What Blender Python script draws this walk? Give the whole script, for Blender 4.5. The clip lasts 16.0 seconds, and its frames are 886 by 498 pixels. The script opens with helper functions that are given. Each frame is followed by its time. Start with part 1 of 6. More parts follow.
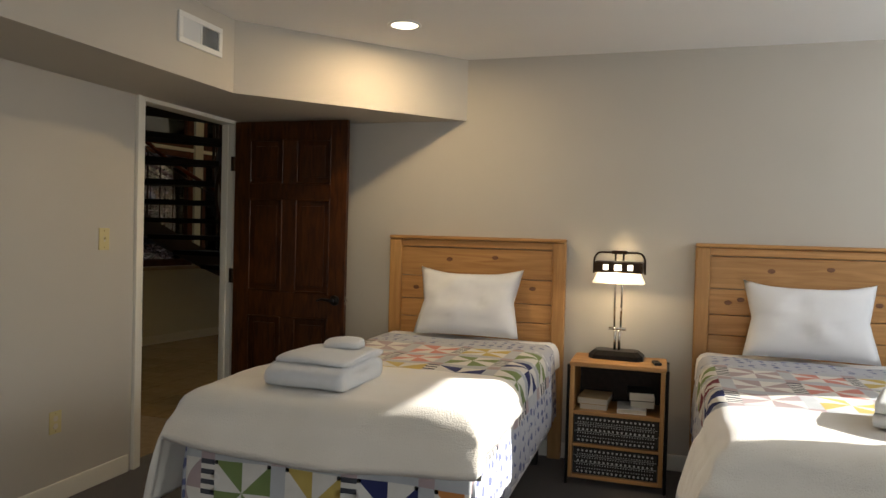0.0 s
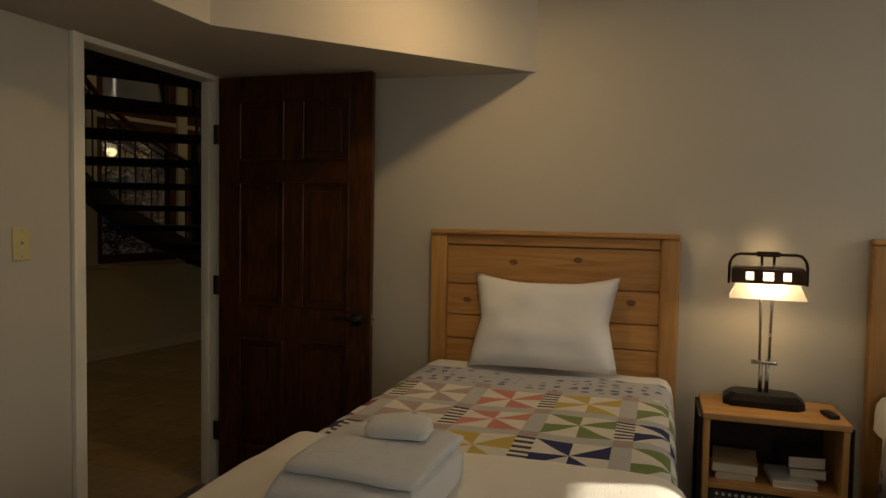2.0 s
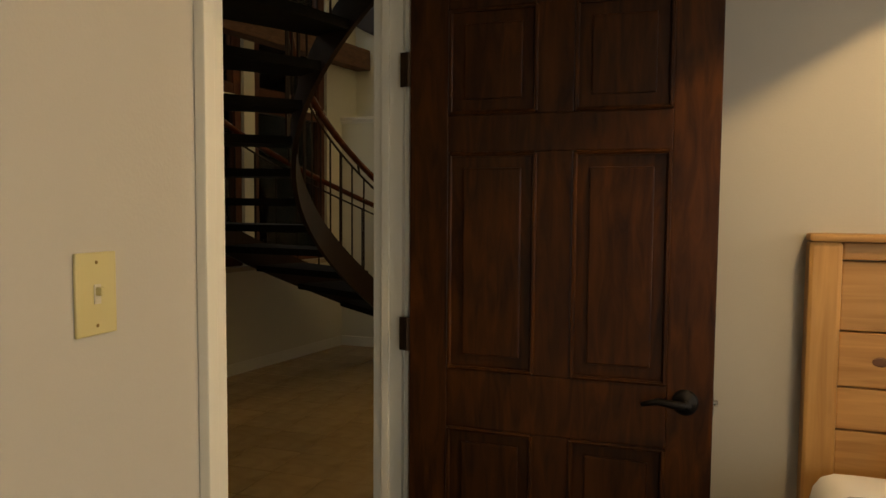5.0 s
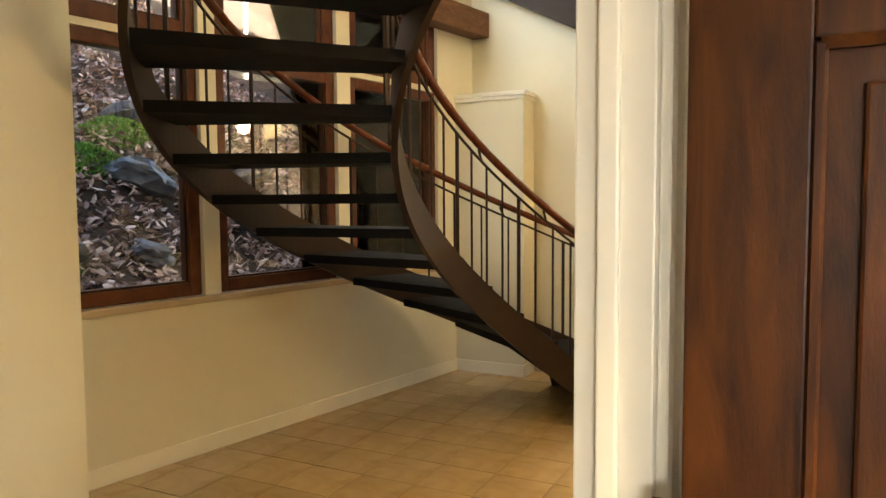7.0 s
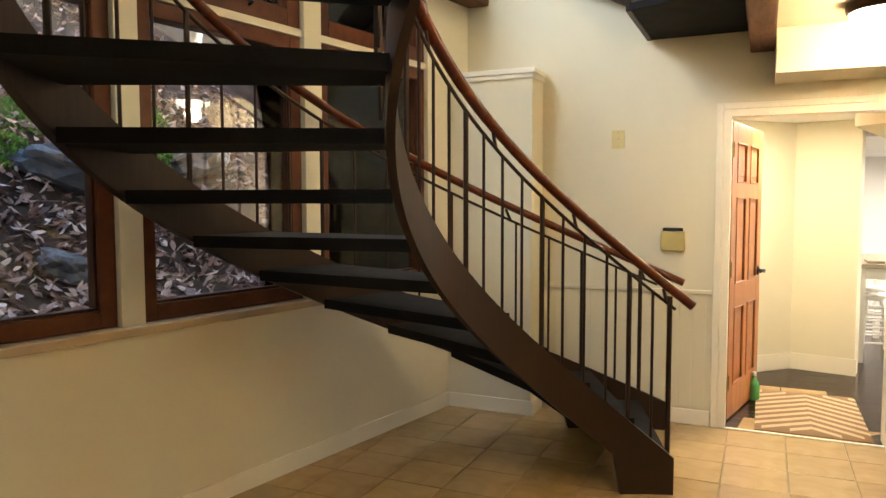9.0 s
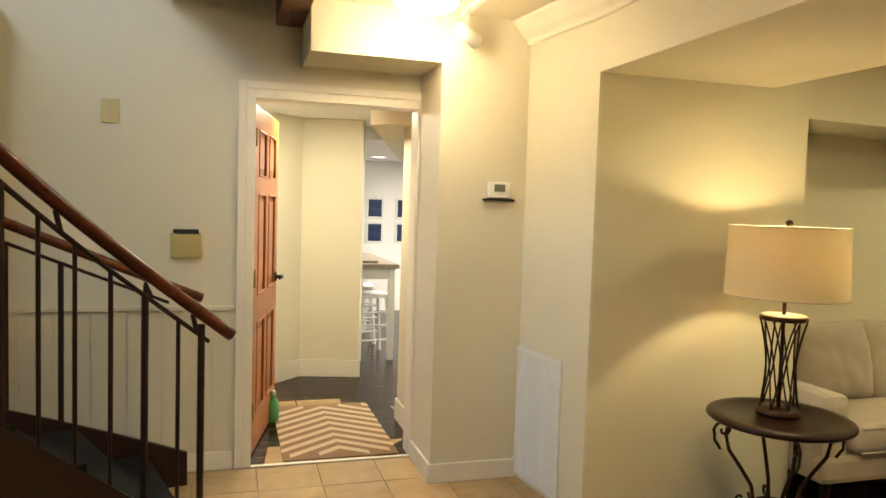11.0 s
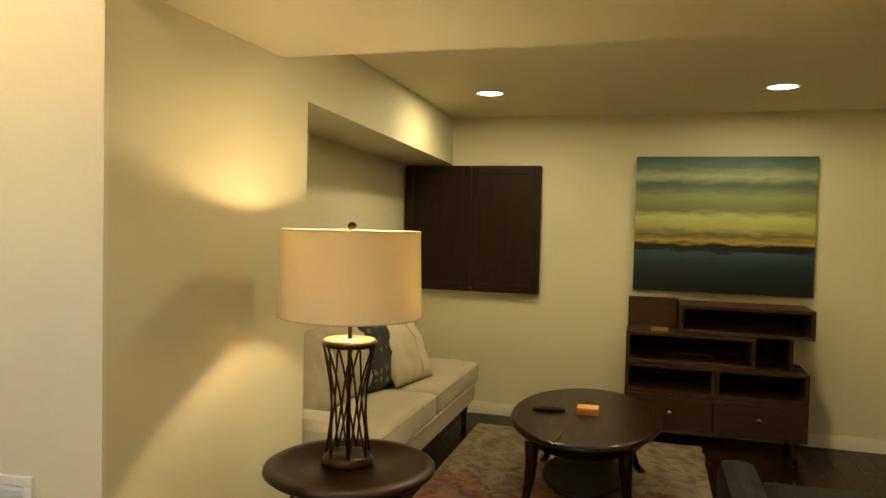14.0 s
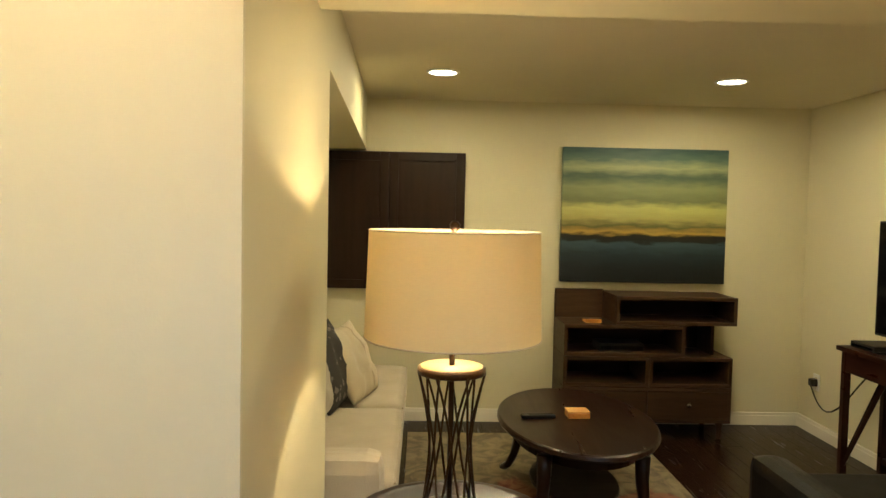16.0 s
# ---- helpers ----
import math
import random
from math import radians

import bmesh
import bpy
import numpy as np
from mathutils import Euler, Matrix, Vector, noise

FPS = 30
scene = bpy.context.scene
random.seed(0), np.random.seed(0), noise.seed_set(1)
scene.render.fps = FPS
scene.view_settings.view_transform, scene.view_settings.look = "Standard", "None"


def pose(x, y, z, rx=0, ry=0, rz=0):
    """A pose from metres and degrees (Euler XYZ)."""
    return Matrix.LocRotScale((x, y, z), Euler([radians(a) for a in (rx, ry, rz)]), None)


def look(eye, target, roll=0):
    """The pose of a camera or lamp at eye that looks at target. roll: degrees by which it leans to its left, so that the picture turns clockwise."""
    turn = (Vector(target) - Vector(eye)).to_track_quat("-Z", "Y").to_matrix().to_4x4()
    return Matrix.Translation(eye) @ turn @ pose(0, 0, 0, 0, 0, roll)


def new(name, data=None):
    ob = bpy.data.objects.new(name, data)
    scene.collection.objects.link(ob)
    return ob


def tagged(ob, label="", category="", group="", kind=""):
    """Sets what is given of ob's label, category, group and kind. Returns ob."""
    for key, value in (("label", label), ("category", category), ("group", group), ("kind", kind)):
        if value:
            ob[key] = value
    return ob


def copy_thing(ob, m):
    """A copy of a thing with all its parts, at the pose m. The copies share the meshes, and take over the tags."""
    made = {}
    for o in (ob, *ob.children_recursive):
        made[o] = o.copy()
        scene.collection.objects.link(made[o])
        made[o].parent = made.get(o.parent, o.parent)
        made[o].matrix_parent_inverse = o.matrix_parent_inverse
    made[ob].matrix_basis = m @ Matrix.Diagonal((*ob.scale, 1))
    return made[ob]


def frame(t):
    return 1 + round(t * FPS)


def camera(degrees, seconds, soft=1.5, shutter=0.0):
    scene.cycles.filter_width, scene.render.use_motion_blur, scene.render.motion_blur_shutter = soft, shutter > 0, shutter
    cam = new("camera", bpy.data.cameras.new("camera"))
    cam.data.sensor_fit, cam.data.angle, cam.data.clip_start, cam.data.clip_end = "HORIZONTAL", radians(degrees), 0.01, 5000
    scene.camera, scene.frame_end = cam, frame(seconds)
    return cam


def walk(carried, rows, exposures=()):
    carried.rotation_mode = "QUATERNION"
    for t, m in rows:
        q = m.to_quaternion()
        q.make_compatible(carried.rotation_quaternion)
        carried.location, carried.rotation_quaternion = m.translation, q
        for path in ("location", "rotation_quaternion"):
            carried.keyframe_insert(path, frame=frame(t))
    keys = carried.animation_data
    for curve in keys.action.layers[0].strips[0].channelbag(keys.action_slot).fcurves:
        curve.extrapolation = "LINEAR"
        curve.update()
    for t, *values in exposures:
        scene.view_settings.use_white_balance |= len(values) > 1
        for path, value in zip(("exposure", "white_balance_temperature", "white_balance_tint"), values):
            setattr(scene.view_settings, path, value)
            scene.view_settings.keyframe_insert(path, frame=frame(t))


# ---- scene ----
cam = camera(63.8, 16.0)
PATH = [
    (0, (0.556, -0.288, 1.423), (-0.04, 1.62, 1.376), 1.5),
    (0.5, (0.475, -0.01, 1.416), (-0.12, 1.899, 1.367), 1.3),
    (1, (0.258, 0.267, 1.454), (-0.301, 2.186, 1.379), 1.1),
    (1.5, (0.071, 0.554, 1.472), (-0.49, 2.471, 1.381), 1.1),
    (2, (-0.126, 0.827, 1.478), (-0.711, 2.737, 1.377), 1.0),
    (2.2, (-0.229, 0.926, 1.478), (-0.818, 2.834, 1.361), 1.9),
    (2.5, (-0.389, 1.076, 1.477), (-0.984, 2.982, 1.368), 0.8),
    (3, (-0.654, 1.316, 1.454), (-1.262, 3.219, 1.349), 0.7),
    (3.5, (-0.887, 1.546, 1.448), (-1.526, 3.438, 1.334), 0.7),
    (4, (-1.177, 1.764, 1.443), (-1.812, 3.658, 1.33), 0.6),
    (4.2, (-1.287, 1.848, 1.447), (-1.908, 3.746, 1.33), 0.5),
    (6.3, (-1.957, 2.781, 1.49), (-2.697, 4.633, 1.342), -0.4),
    (6.5, (-2.05, 3.004, 1.474), (-2.855, 4.829, 1.326), -0.6),
    (7, (-2.214, 3.23, 1.463), (-3.119, 5.009, 1.327), -0.4),
    (7.2, (-2.338, 3.318, 1.464), (-3.264, 5.085, 1.327), -0.3),
    (7.5, (-2.465, 3.48, 1.459), (-3.446, 5.218, 1.322), -0.3),
    (8, (-2.57, 3.703, 1.452), (-3.608, 5.407, 1.32), -0.4),
    (8.2, (-2.617, 3.775, 1.446), (-3.652, 5.481, 1.317), -0.4),
    (10.3, (-3.126, 4.678, 1.476), (-3.041, 6.671, 1.333), 1.1),
    (10.5, (-3.145, 4.766, 1.478), (-2.899, 6.746, 1.339), 1.2),
    (11, (-3.152, 5.025, 1.447), (-2.581, 6.938, 1.327), 1.8),
    (11.5, (-3.193, 5.303, 1.48), (-2.29, 7.082, 1.346), 2.1),
    (12, (-3.251, 5.525, 1.532), (-2.008, 7.085, 1.379), 2.3),
    (12.5, (-3.254, 5.729, 1.409), (-1.75, 7.045, 1.332), 1.9),
    (13, (-3.262, 5.941, 1.363), (-1.572, 7.01, 1.322), 1.3),
    (13.5, (-3.23, 6.231, 1.419), (-1.402, 7.037, 1.353), 1.5),
    (14, (-3.148, 6.512, 1.436), (-1.23, 7.072, 1.365), 1.4),
    (14.5, (-3.102, 6.725, 1.456), (-1.133, 7.068, 1.38), 1.2),
    (15, (-3.038, 6.94, 1.468), (-1.045, 7.09, 1.383), 1.3),
    (15.4, (-2.905, 7.21, 1.472), (-0.907, 7.22, 1.378), 1.5),
    (16, (-2.855, 7.591, 1.449), (-0.858, 7.531, 1.354), 1.2),
]
EXPOSURES = [(0, 1.48, 6300, 8), (1, 0.92, 6750, 8), (2, 0.5, 7700, 8), (2.5, 0.6, 8300, 8), (3, 1.0, 8500, 8), (3.5, 1.3, 8400, 8), (4.2, 1.75, 8200, 8), (5.6, 2.5, 7800, 8), (6.3, 4.1, 7800, 8), (7.5, 4.55, 6800, 10), (8.2, 4.55, 6650, 10), (10.3, 4.05, 6200, 8), (11, 3.85, 6200, 6), (12, 3.3, 6300, 4), (13, 3.33, 6400, 4), (14, 3.75, 6400, 4), (16, 4.0, 6000, 4)]
walk(cam, [(t, look(eye, target, roll)) for t, eye, target, roll in PATH], EXPOSURES)

# ---- light and exposure ----
world = bpy.data.worlds.new("sky")
scene.world = world
world.use_nodes = True
sky = world.node_tree.nodes.new("ShaderNodeTexSky")
sky.sky_type, sky.sun_disc = "NISHITA", False
sky.sun_elevation, sky.sun_rotation = radians(23.3), radians(72.8)
world.node_tree.links.new(sky.outputs["Color"], world.node_tree.nodes["Background"].inputs["Color"])
world.node_tree.nodes["Background"].inputs["Strength"].default_value = 0.05


def lamp(name, kind, energy, m, color=(1, 1, 1), size=0.1, size_y=0.0, spot=0.0, blend=0.5, angle=0.5, disc=False):
    data = bpy.data.lights.new(name, kind)
    data.energy, data.color = energy, color
    if kind == "AREA":
        data.size = size
        if disc:
            data.shape = "DISK"
        if size_y:
            data.shape, data.size_y = "RECTANGLE", size_y
    elif kind == "SUN":
        data.angle = radians(angle)
    else:
        data.shadow_soft_size = size
        if kind == "SPOT":
            data.spot_size, data.spot_blend = radians(spot), blend
    ob = new(name, data)
    ob.matrix_world = m
    return ob


WARM = (1.0, 0.74, 0.43)
SUN_WAY = Vector((-1, -0.31, -0.45)).normalized()
lamp("sun", "SUN", 5.0, look((3, 0, 4), Vector((3, 0, 4)) + SUN_WAY), (1, 0.96, 0.90), angle=0.5)
# daylight in the window openings; those of the bedroom are assumed, out of view
lamp("bedroom_window_light", "AREA", 12.5, look((1.2, -2.72, 1.5), (0.6, 4, 1.2)), (0.86, 0.92, 1.0), 2.2, 1.3)
lamp("bedroom_high_window_light", "AREA", 8.5, look((3.17, 3.31, 1.96), (0.0, 3.2, 1.6)), (0.90, 0.94, 1.0), 0.85, 0.9)
# fill through window_9, an opening added for it
lamp("bedroom_east_light", "AREA", 2.72, look((3.14, 1.35, 1.65), (-1.0, 2.0, 1.5)), (0.90, 0.94, 1.0), 2.0, 1.4)
# assumed lamp out of view, added to brighten the upper stairwell
lamp("upstairs_bulb", "POINT", 3.6, pose(-1.5, 6.6, 4.4), (1.0, 0.84, 0.60), 0.06)
lamp("stair_window_light", "AREA", 6.0, look((-5.25, 6.9, 3.75), (-2.2, 7.2, 1.0)), (0.8, 0.9, 1.0), 2.8, 0.8)
# electric light
lamp("bedroom_can_light", "AREA", 4.4, look((-0.863, 3.435, 2.556), (-0.863, 3.435, 0)), WARM, 0.14, disc=True)
lamp("bedside_bulb", "POINT", 1.7, pose(0.30, 4.02, 1.195), WARM, 0.02)
lamp("hall_ceiling_bulb", "POINT", 1.5, pose(-2.33, 8.17, 2.26), WARM, 0.07)
# point fill added for the hall's south end, no fixture hangs here
lamp("hall_south_bulb", "POINT", 1.7, pose(-2.25, 5.9, 2.26), WARM, 0.07)
lamp("track_spot", "SPOT", 0.0816, look((-2.05, 8.42, 2.24), (-2.3, 8.78, 2.25)), WARM, 0.03, spot=80)
for x, y in ((1.15, 7.49), (1.20, 5.84), (-0.15, 6.65)):
    lamp("living_can_light", "AREA", 0.95, look((x, y, 2.236), (x, y, 0)), (1.0, 0.80, 0.46), 0.14, disc=True)
lamp("table_lamp_bulb", "POINT", 1.02, pose(-0.885, 7.50, 1.31), WARM, 0.03)
# panels without fixtures, added to light the kitchen and its vestibule
lamp("kitchen_light", "AREA", 12.0, look((-0.6, 12.3, 2.0), (-0.6, 12.3, 0)), (1.0, 0.9, 0.75), 1.4)
lamp("vestibule_light", "AREA", 2.1, look((-2.6, 9.9, 2.12), (-2.6, 9.9, 0)), (1.0, 0.86, 0.62), 0.3)


# ---- materials ----
def links(m):
    return m.node_tree.nodes, m.node_tree.links.new


def material(name, c1, c2=None, rough=0.6, metal=0.0, scale=5.0, stretch=(1, 1, 1), bump=0.08, fine=90.0, vary=0.0, warp=0.0, sheen=0.0):
    """Two colours mixed by a broad noise, a fine relief, roughness that varies, and if asked a shade of its own for each piece."""
    m = bpy.data.materials.new(name)
    m.use_nodes = True
    nodes, link = links(m)
    b = nodes["Principled BSDF"]
    b.inputs["Metallic"].default_value = metal
    b.inputs["Sheen Weight"].default_value = sheen
    b.inputs["Specular IOR Level"].default_value = 0.5 if max(c1) > 0.15 else 0.2
    c2 = c2 or [v * 0.86 for v in c1]
    coord, mapping = nodes.new("ShaderNodeTexCoord"), nodes.new("ShaderNodeMapping")
    mapping.inputs["Scale"].default_value = stretch
    link(coord.outputs["Object"], mapping.inputs["Vector"])
    n1, n2 = nodes.new("ShaderNodeTexNoise"), nodes.new("ShaderNodeTexNoise")
    n1.inputs["Scale"].default_value, n1.inputs["Detail"].default_value, n1.inputs["Distortion"].default_value = scale, 6, warp
    n2.inputs["Scale"].default_value, n2.inputs["Detail"].default_value = fine, 4
    link(mapping.outputs["Vector"], n1.inputs["Vector"]), link(mapping.outputs["Vector"], n2.inputs["Vector"])
    ramp = nodes.new("ShaderNodeValToRGB")
    ramp.color_ramp.elements[0].position, ramp.color_ramp.elements[1].position = 0.3, 0.7
    ramp.color_ramp.elements[0].color, ramp.color_ramp.elements[1].color = (*c1, 1), (*c2, 1)
    link(n1.outputs["Fac"], ramp.inputs["Fac"])
    out = ramp.outputs["Color"]
    if vary:
        info, hue, rng = nodes.new("ShaderNodeObjectInfo"), nodes.new("ShaderNodeHueSaturation"), nodes.new("ShaderNodeMapRange")
        rng.inputs["To Min"].default_value, rng.inputs["To Max"].default_value = 1 - vary, 1 + vary
        link(info.outputs["Random"], rng.inputs["Value"]), link(rng.outputs["Result"], hue.inputs["Value"]), link(out, hue.inputs["Color"])
        out = hue.outputs["Color"]
    link(out, b.inputs["Base Color"])
    r = nodes.new("ShaderNodeMapRange")
    r.inputs["To Min"].default_value, r.inputs["To Max"].default_value = max(0.02, rough - 0.08), min(1, rough + 0.08)
    link(n1.outputs["Fac"], r.inputs["Value"]), link(r.outputs["Result"], b.inputs["Roughness"])
    if bump:
        bp = nodes.new("ShaderNodeBump")
        bp.inputs["Strength"].default_value, bp.inputs["Distance"].default_value = bump, 0.01
        link(n2.outputs["Fac"], bp.inputs["Height"]), link(bp.outputs["Normal"], b.inputs["Normal"])
    return m


def glow(name, color, strength):
    m = bpy.data.materials.new(name)
    m.use_nodes = True
    b = m.node_tree.nodes["Principled BSDF"]
    b.inputs["Emission Color"].default_value, b.inputs["Emission Strength"].default_value = (*color, 1), strength
    return m


WALL_BED = material("bedroom_wall_paint", (0.50, 0.455, 0.385), (0.47, 0.43, 0.36), 0.75, scale=1.2, bump=0.05, fine=160)
WALL_HALL = material("hall_wall_paint", (0.675, 0.625, 0.475), (0.645, 0.595, 0.445), 0.55, scale=1.1, bump=0.05, fine=160)
WALL_LIVING = material("living_wall_paint", (0.65, 0.60, 0.41), (0.62, 0.57, 0.385), 0.7, scale=1.1, bump=0.05, fine=160)
CEILING = material("ceiling_paint", (0.84, 0.82, 0.79), (0.81, 0.79, 0.76), 0.85, scale=1.5, bump=0.06, fine=200)
CEILING_LIVING = material("living_ceiling_paint", (0.71, 0.645, 0.47), (0.68, 0.615, 0.44), 0.85, scale=1.5, bump=0.06, fine=200)
TRIM = material("white_gloss_trim", (0.78, 0.73, 0.61), (0.74, 0.69, 0.57), 0.35, scale=3, bump=0.02)
CARPET = material("brown_carpet", (0.075, 0.055, 0.04), (0.055, 0.04, 0.028), 0.95, scale=7, bump=0.6, fine=260, sheen=0.3)
TILE = material("ochre_floor_tile", (0.47, 0.325, 0.16), (0.33, 0.215, 0.095), 0.22, scale=4, bump=0.1, fine=45, vary=0.09, warp=0.8)
GROUT = material("tile_grout", (0.36, 0.26, 0.145), (0.29, 0.205, 0.11), 0.9, scale=20, bump=0.2)
WOOD_FLOOR = material("dark_floor_wood", (0.0216, 0.009, 0.0048), (0.0108, 0.0048, 0.0027), 0.25, scale=5, stretch=(0.8, 9, 6), bump=0.05, vary=0.25, warp=0.6)
PINE = material("honey_pine", (0.52, 0.27, 0.085), (0.36, 0.165, 0.045), 0.5, scale=3, stretch=(0.7, 9, 11), bump=0.08, fine=60, vary=0.12, warp=1.4)
PINE_UP = material("honey_pine_upright", (0.50, 0.26, 0.08), (0.36, 0.17, 0.047), 0.5, scale=3, stretch=(11, 9, 0.7), bump=0.08, fine=60, vary=0.1, warp=1.4)
KNOT = material("pine_knot", (0.20, 0.085, 0.03), (0.13, 0.05, 0.02), 0.55, scale=30)
DOOR_DARK = material("dark_walnut_stain", (0.072, 0.022, 0.0042), (0.019, 0.0056, 0.0016), 0.36, scale=4, stretch=(7, 7, 1.1), bump=0.08, fine=70, vary=0.12, warp=1.2)
DOOR_HONEY = material("honey_door_stain", (0.45, 0.17, 0.045), (0.33, 0.11, 0.028), 0.35, scale=4, stretch=(9, 9, 0.8), bump=0.06, vary=0.08, warp=1.0)
REDWOOD = material("red_brown_window_wood", (0.115, 0.038, 0.016), (0.07, 0.022, 0.01), 0.35, scale=4, stretch=(4, 4, 4), bump=0.06, vary=0.1)
BEAM = material("rough_brown_beam", (0.17, 0.075, 0.03), (0.09, 0.038, 0.016), 0.7, scale=5, stretch=(6, 0.8, 6), bump=0.25, warp=1.0)
STEEL = material("dark_bronze_steel", (0.034, 0.018, 0.011), (0.022, 0.012, 0.008), 0.42, 0.1, scale=4, bump=0.04)
TREAD = material("black_rubber_tread", (0.007, 0.006, 0.005), (0.0045, 0.004, 0.0035), 0.8, scale=8, bump=0.15)
RAIL = material("red_brown_handrail", (0.12, 0.032, 0.013), (0.07, 0.018, 0.008), 0.28, scale=6, bump=0.03)
BLACK = material("black_iron", (0.02, 0.017, 0.015), (0.012, 0.01, 0.009), 0.42, 0.6, scale=15, bump=0.1)
BRONZE = material("antique_bronze", (0.055, 0.03, 0.015), (0.025, 0.014, 0.008), 0.4, 0.7, scale=18, bump=0.12)
BRASS = material("aged_brass", (0.36, 0.24, 0.09), (0.22, 0.14, 0.05), 0.4, 0.9, scale=20)
# disc metal paled to carry the bulb's light in its colour
DISC_LIT = material("bulb_lit_disc_metal", (0.55, 0.46, 0.30), (0.48, 0.40, 0.26), 0.5, 0.3, scale=20, bump=0.02)
CHROME = material("brushed_nickel", (0.55, 0.52, 0.48), (0.45, 0.42, 0.38), 0.25, 1.0, scale=30, bump=0.02)
COTTON = material("white_cotton", (0.78, 0.765, 0.75), (0.74, 0.725, 0.71), 0.9, scale=4, bump=0.12, fine=220, sheen=0.2)
TERRY = material("white_terry", (0.84, 0.82, 0.79), (0.79, 0.77, 0.74), 0.95, scale=25, bump=0.9, fine=320, sheen=0.5)
FLEECE = material("cream_fleece", (0.78, 0.71, 0.60), (0.73, 0.66, 0.55), 0.95, scale=6, bump=0.5, fine=200, sheen=0.5)
IVORY = material("ivory_alarm_plastic", (0.50, 0.42, 0.17), (0.46, 0.38, 0.15), 0.4, bump=0)
LINEN = material("oatmeal_linen", (0.43, 0.3698, 0.2666), (0.387, 0.3311, 0.2322), 0.95, scale=9, bump=0.35, fine=300, sheen=0.2)
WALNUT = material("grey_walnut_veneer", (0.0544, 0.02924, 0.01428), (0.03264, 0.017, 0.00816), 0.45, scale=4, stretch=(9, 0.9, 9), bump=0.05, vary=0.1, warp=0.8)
# the same walnut at half its colour, for the shade in recesses
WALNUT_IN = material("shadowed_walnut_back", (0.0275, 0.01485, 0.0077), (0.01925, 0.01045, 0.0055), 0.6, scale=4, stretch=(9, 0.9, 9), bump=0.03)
ESPRESSO = material("espresso_wood", (0.0186, 0.00713, 0.00372), (0.0124, 0.00496, 0.00279), 0.3, scale=2.5, stretch=(1, 6, 6), bump=0.0, warp=0.8)
CHERRY = material("dark_cherry_wood", (0.0315, 0.0091, 0.0049), (0.0182, 0.0056, 0.0035), 0.3, scale=5, stretch=(1, 7, 7), bump=0.04)
LEATHER = material("black_leather", (0.0054, 0.0048, 0.0042), (0.0036, 0.003, 0.0027), 0.45, scale=10, bump=0.3, fine=130)
SCREEN = material("black_screen_glass", (0.006, 0.006, 0.007), (0.005, 0.005, 0.006), 0.12, bump=0)
PLASTIC = material("black_plastic", (0.015, 0.015, 0.015), (0.011, 0.011, 0.011), 0.45, bump=0.03)
WHITE_PAINT = material("white_enamel", (0.74, 0.73, 0.69), (0.70, 0.69, 0.65), 0.4, bump=0.02)
PLATE = material("ivory_plastic", (0.58, 0.49, 0.24), (0.54, 0.45, 0.21), 0.4, bump=0)
GREY_TOP = material("weathered_grey_top", (0.34, 0.29, 0.22), (0.27, 0.22, 0.16), 0.5, scale=6, stretch=(6, 1, 6))
GREEN = material("green_glass_plastic", (0.10, 0.40, 0.14), (0.08, 0.33, 0.11), 0.25, bump=0)
ROCK = material("wet_grey_rock", (0.085, 0.085, 0.098), (0.022, 0.021, 0.022), 0.3, scale=5, bump=0.7, fine=22, vary=0.25)
SOIL = material("dark_leaf_mould", (0.055, 0.035, 0.025), (0.025, 0.017, 0.012), 0.95, scale=6, bump=0.8, fine=40)
PAPER = material("book_paper", (0.62, 0.55, 0.42), (0.55, 0.48, 0.36), 0.8, stretch=(1, 1, 30), bump=0.1)
BEIGE = material("beige_book_cloth", (0.45, 0.32, 0.16), (0.40, 0.28, 0.13), 0.8)
CHARCOAL = material("charcoal_book_cloth", (0.04, 0.035, 0.03), (0.03, 0.026, 0.022), 0.8)
LENS_GLOW = glow("lit_lens", (1.0, 0.86, 0.62), 1.65)


def island_material(name, stops, rough=0.8, bump=0.0):
    m = bpy.data.materials.new(name)
    m.use_nodes = True
    nodes, link = links(m)
    b = nodes["Principled BSDF"]
    geo, ramp = nodes.new("ShaderNodeNewGeometry"), nodes.new("ShaderNodeValToRGB")
    ramp.color_ramp.elements[0].position, ramp.color_ramp.elements[0].color = 0, (*stops[0], 1)
    ramp.color_ramp.elements[1].position, ramp.color_ramp.elements[1].color = 1, (*stops[-1], 1)
    for i, c in enumerate(stops[1:-1], 1):
        ramp.color_ramp.elements.new(i / (len(stops) - 1)).color = (*c, 1)
    link(geo.outputs["Random Per Island"], ramp.inputs["Fac"]), link(ramp.outputs["Color"], b.inputs["Base Color"])
    b.inputs["Roughness"].default_value = rough
    return m


LEAF = island_material("fallen_oak_leaves", [(0.07, 0.035, 0.028), (0.22, 0.12, 0.09), (0.36, 0.24, 0.20), (0.60, 0.47, 0.43), (0.13, 0.065, 0.05), (0.27, 0.16, 0.13)], 0.6)
MOSS = island_material("green_moss", [(0.03, 0.09, 0.012), (0.08, 0.21, 0.02), (0.13, 0.28, 0.03), (0.05, 0.13, 0.025)], 0.9)


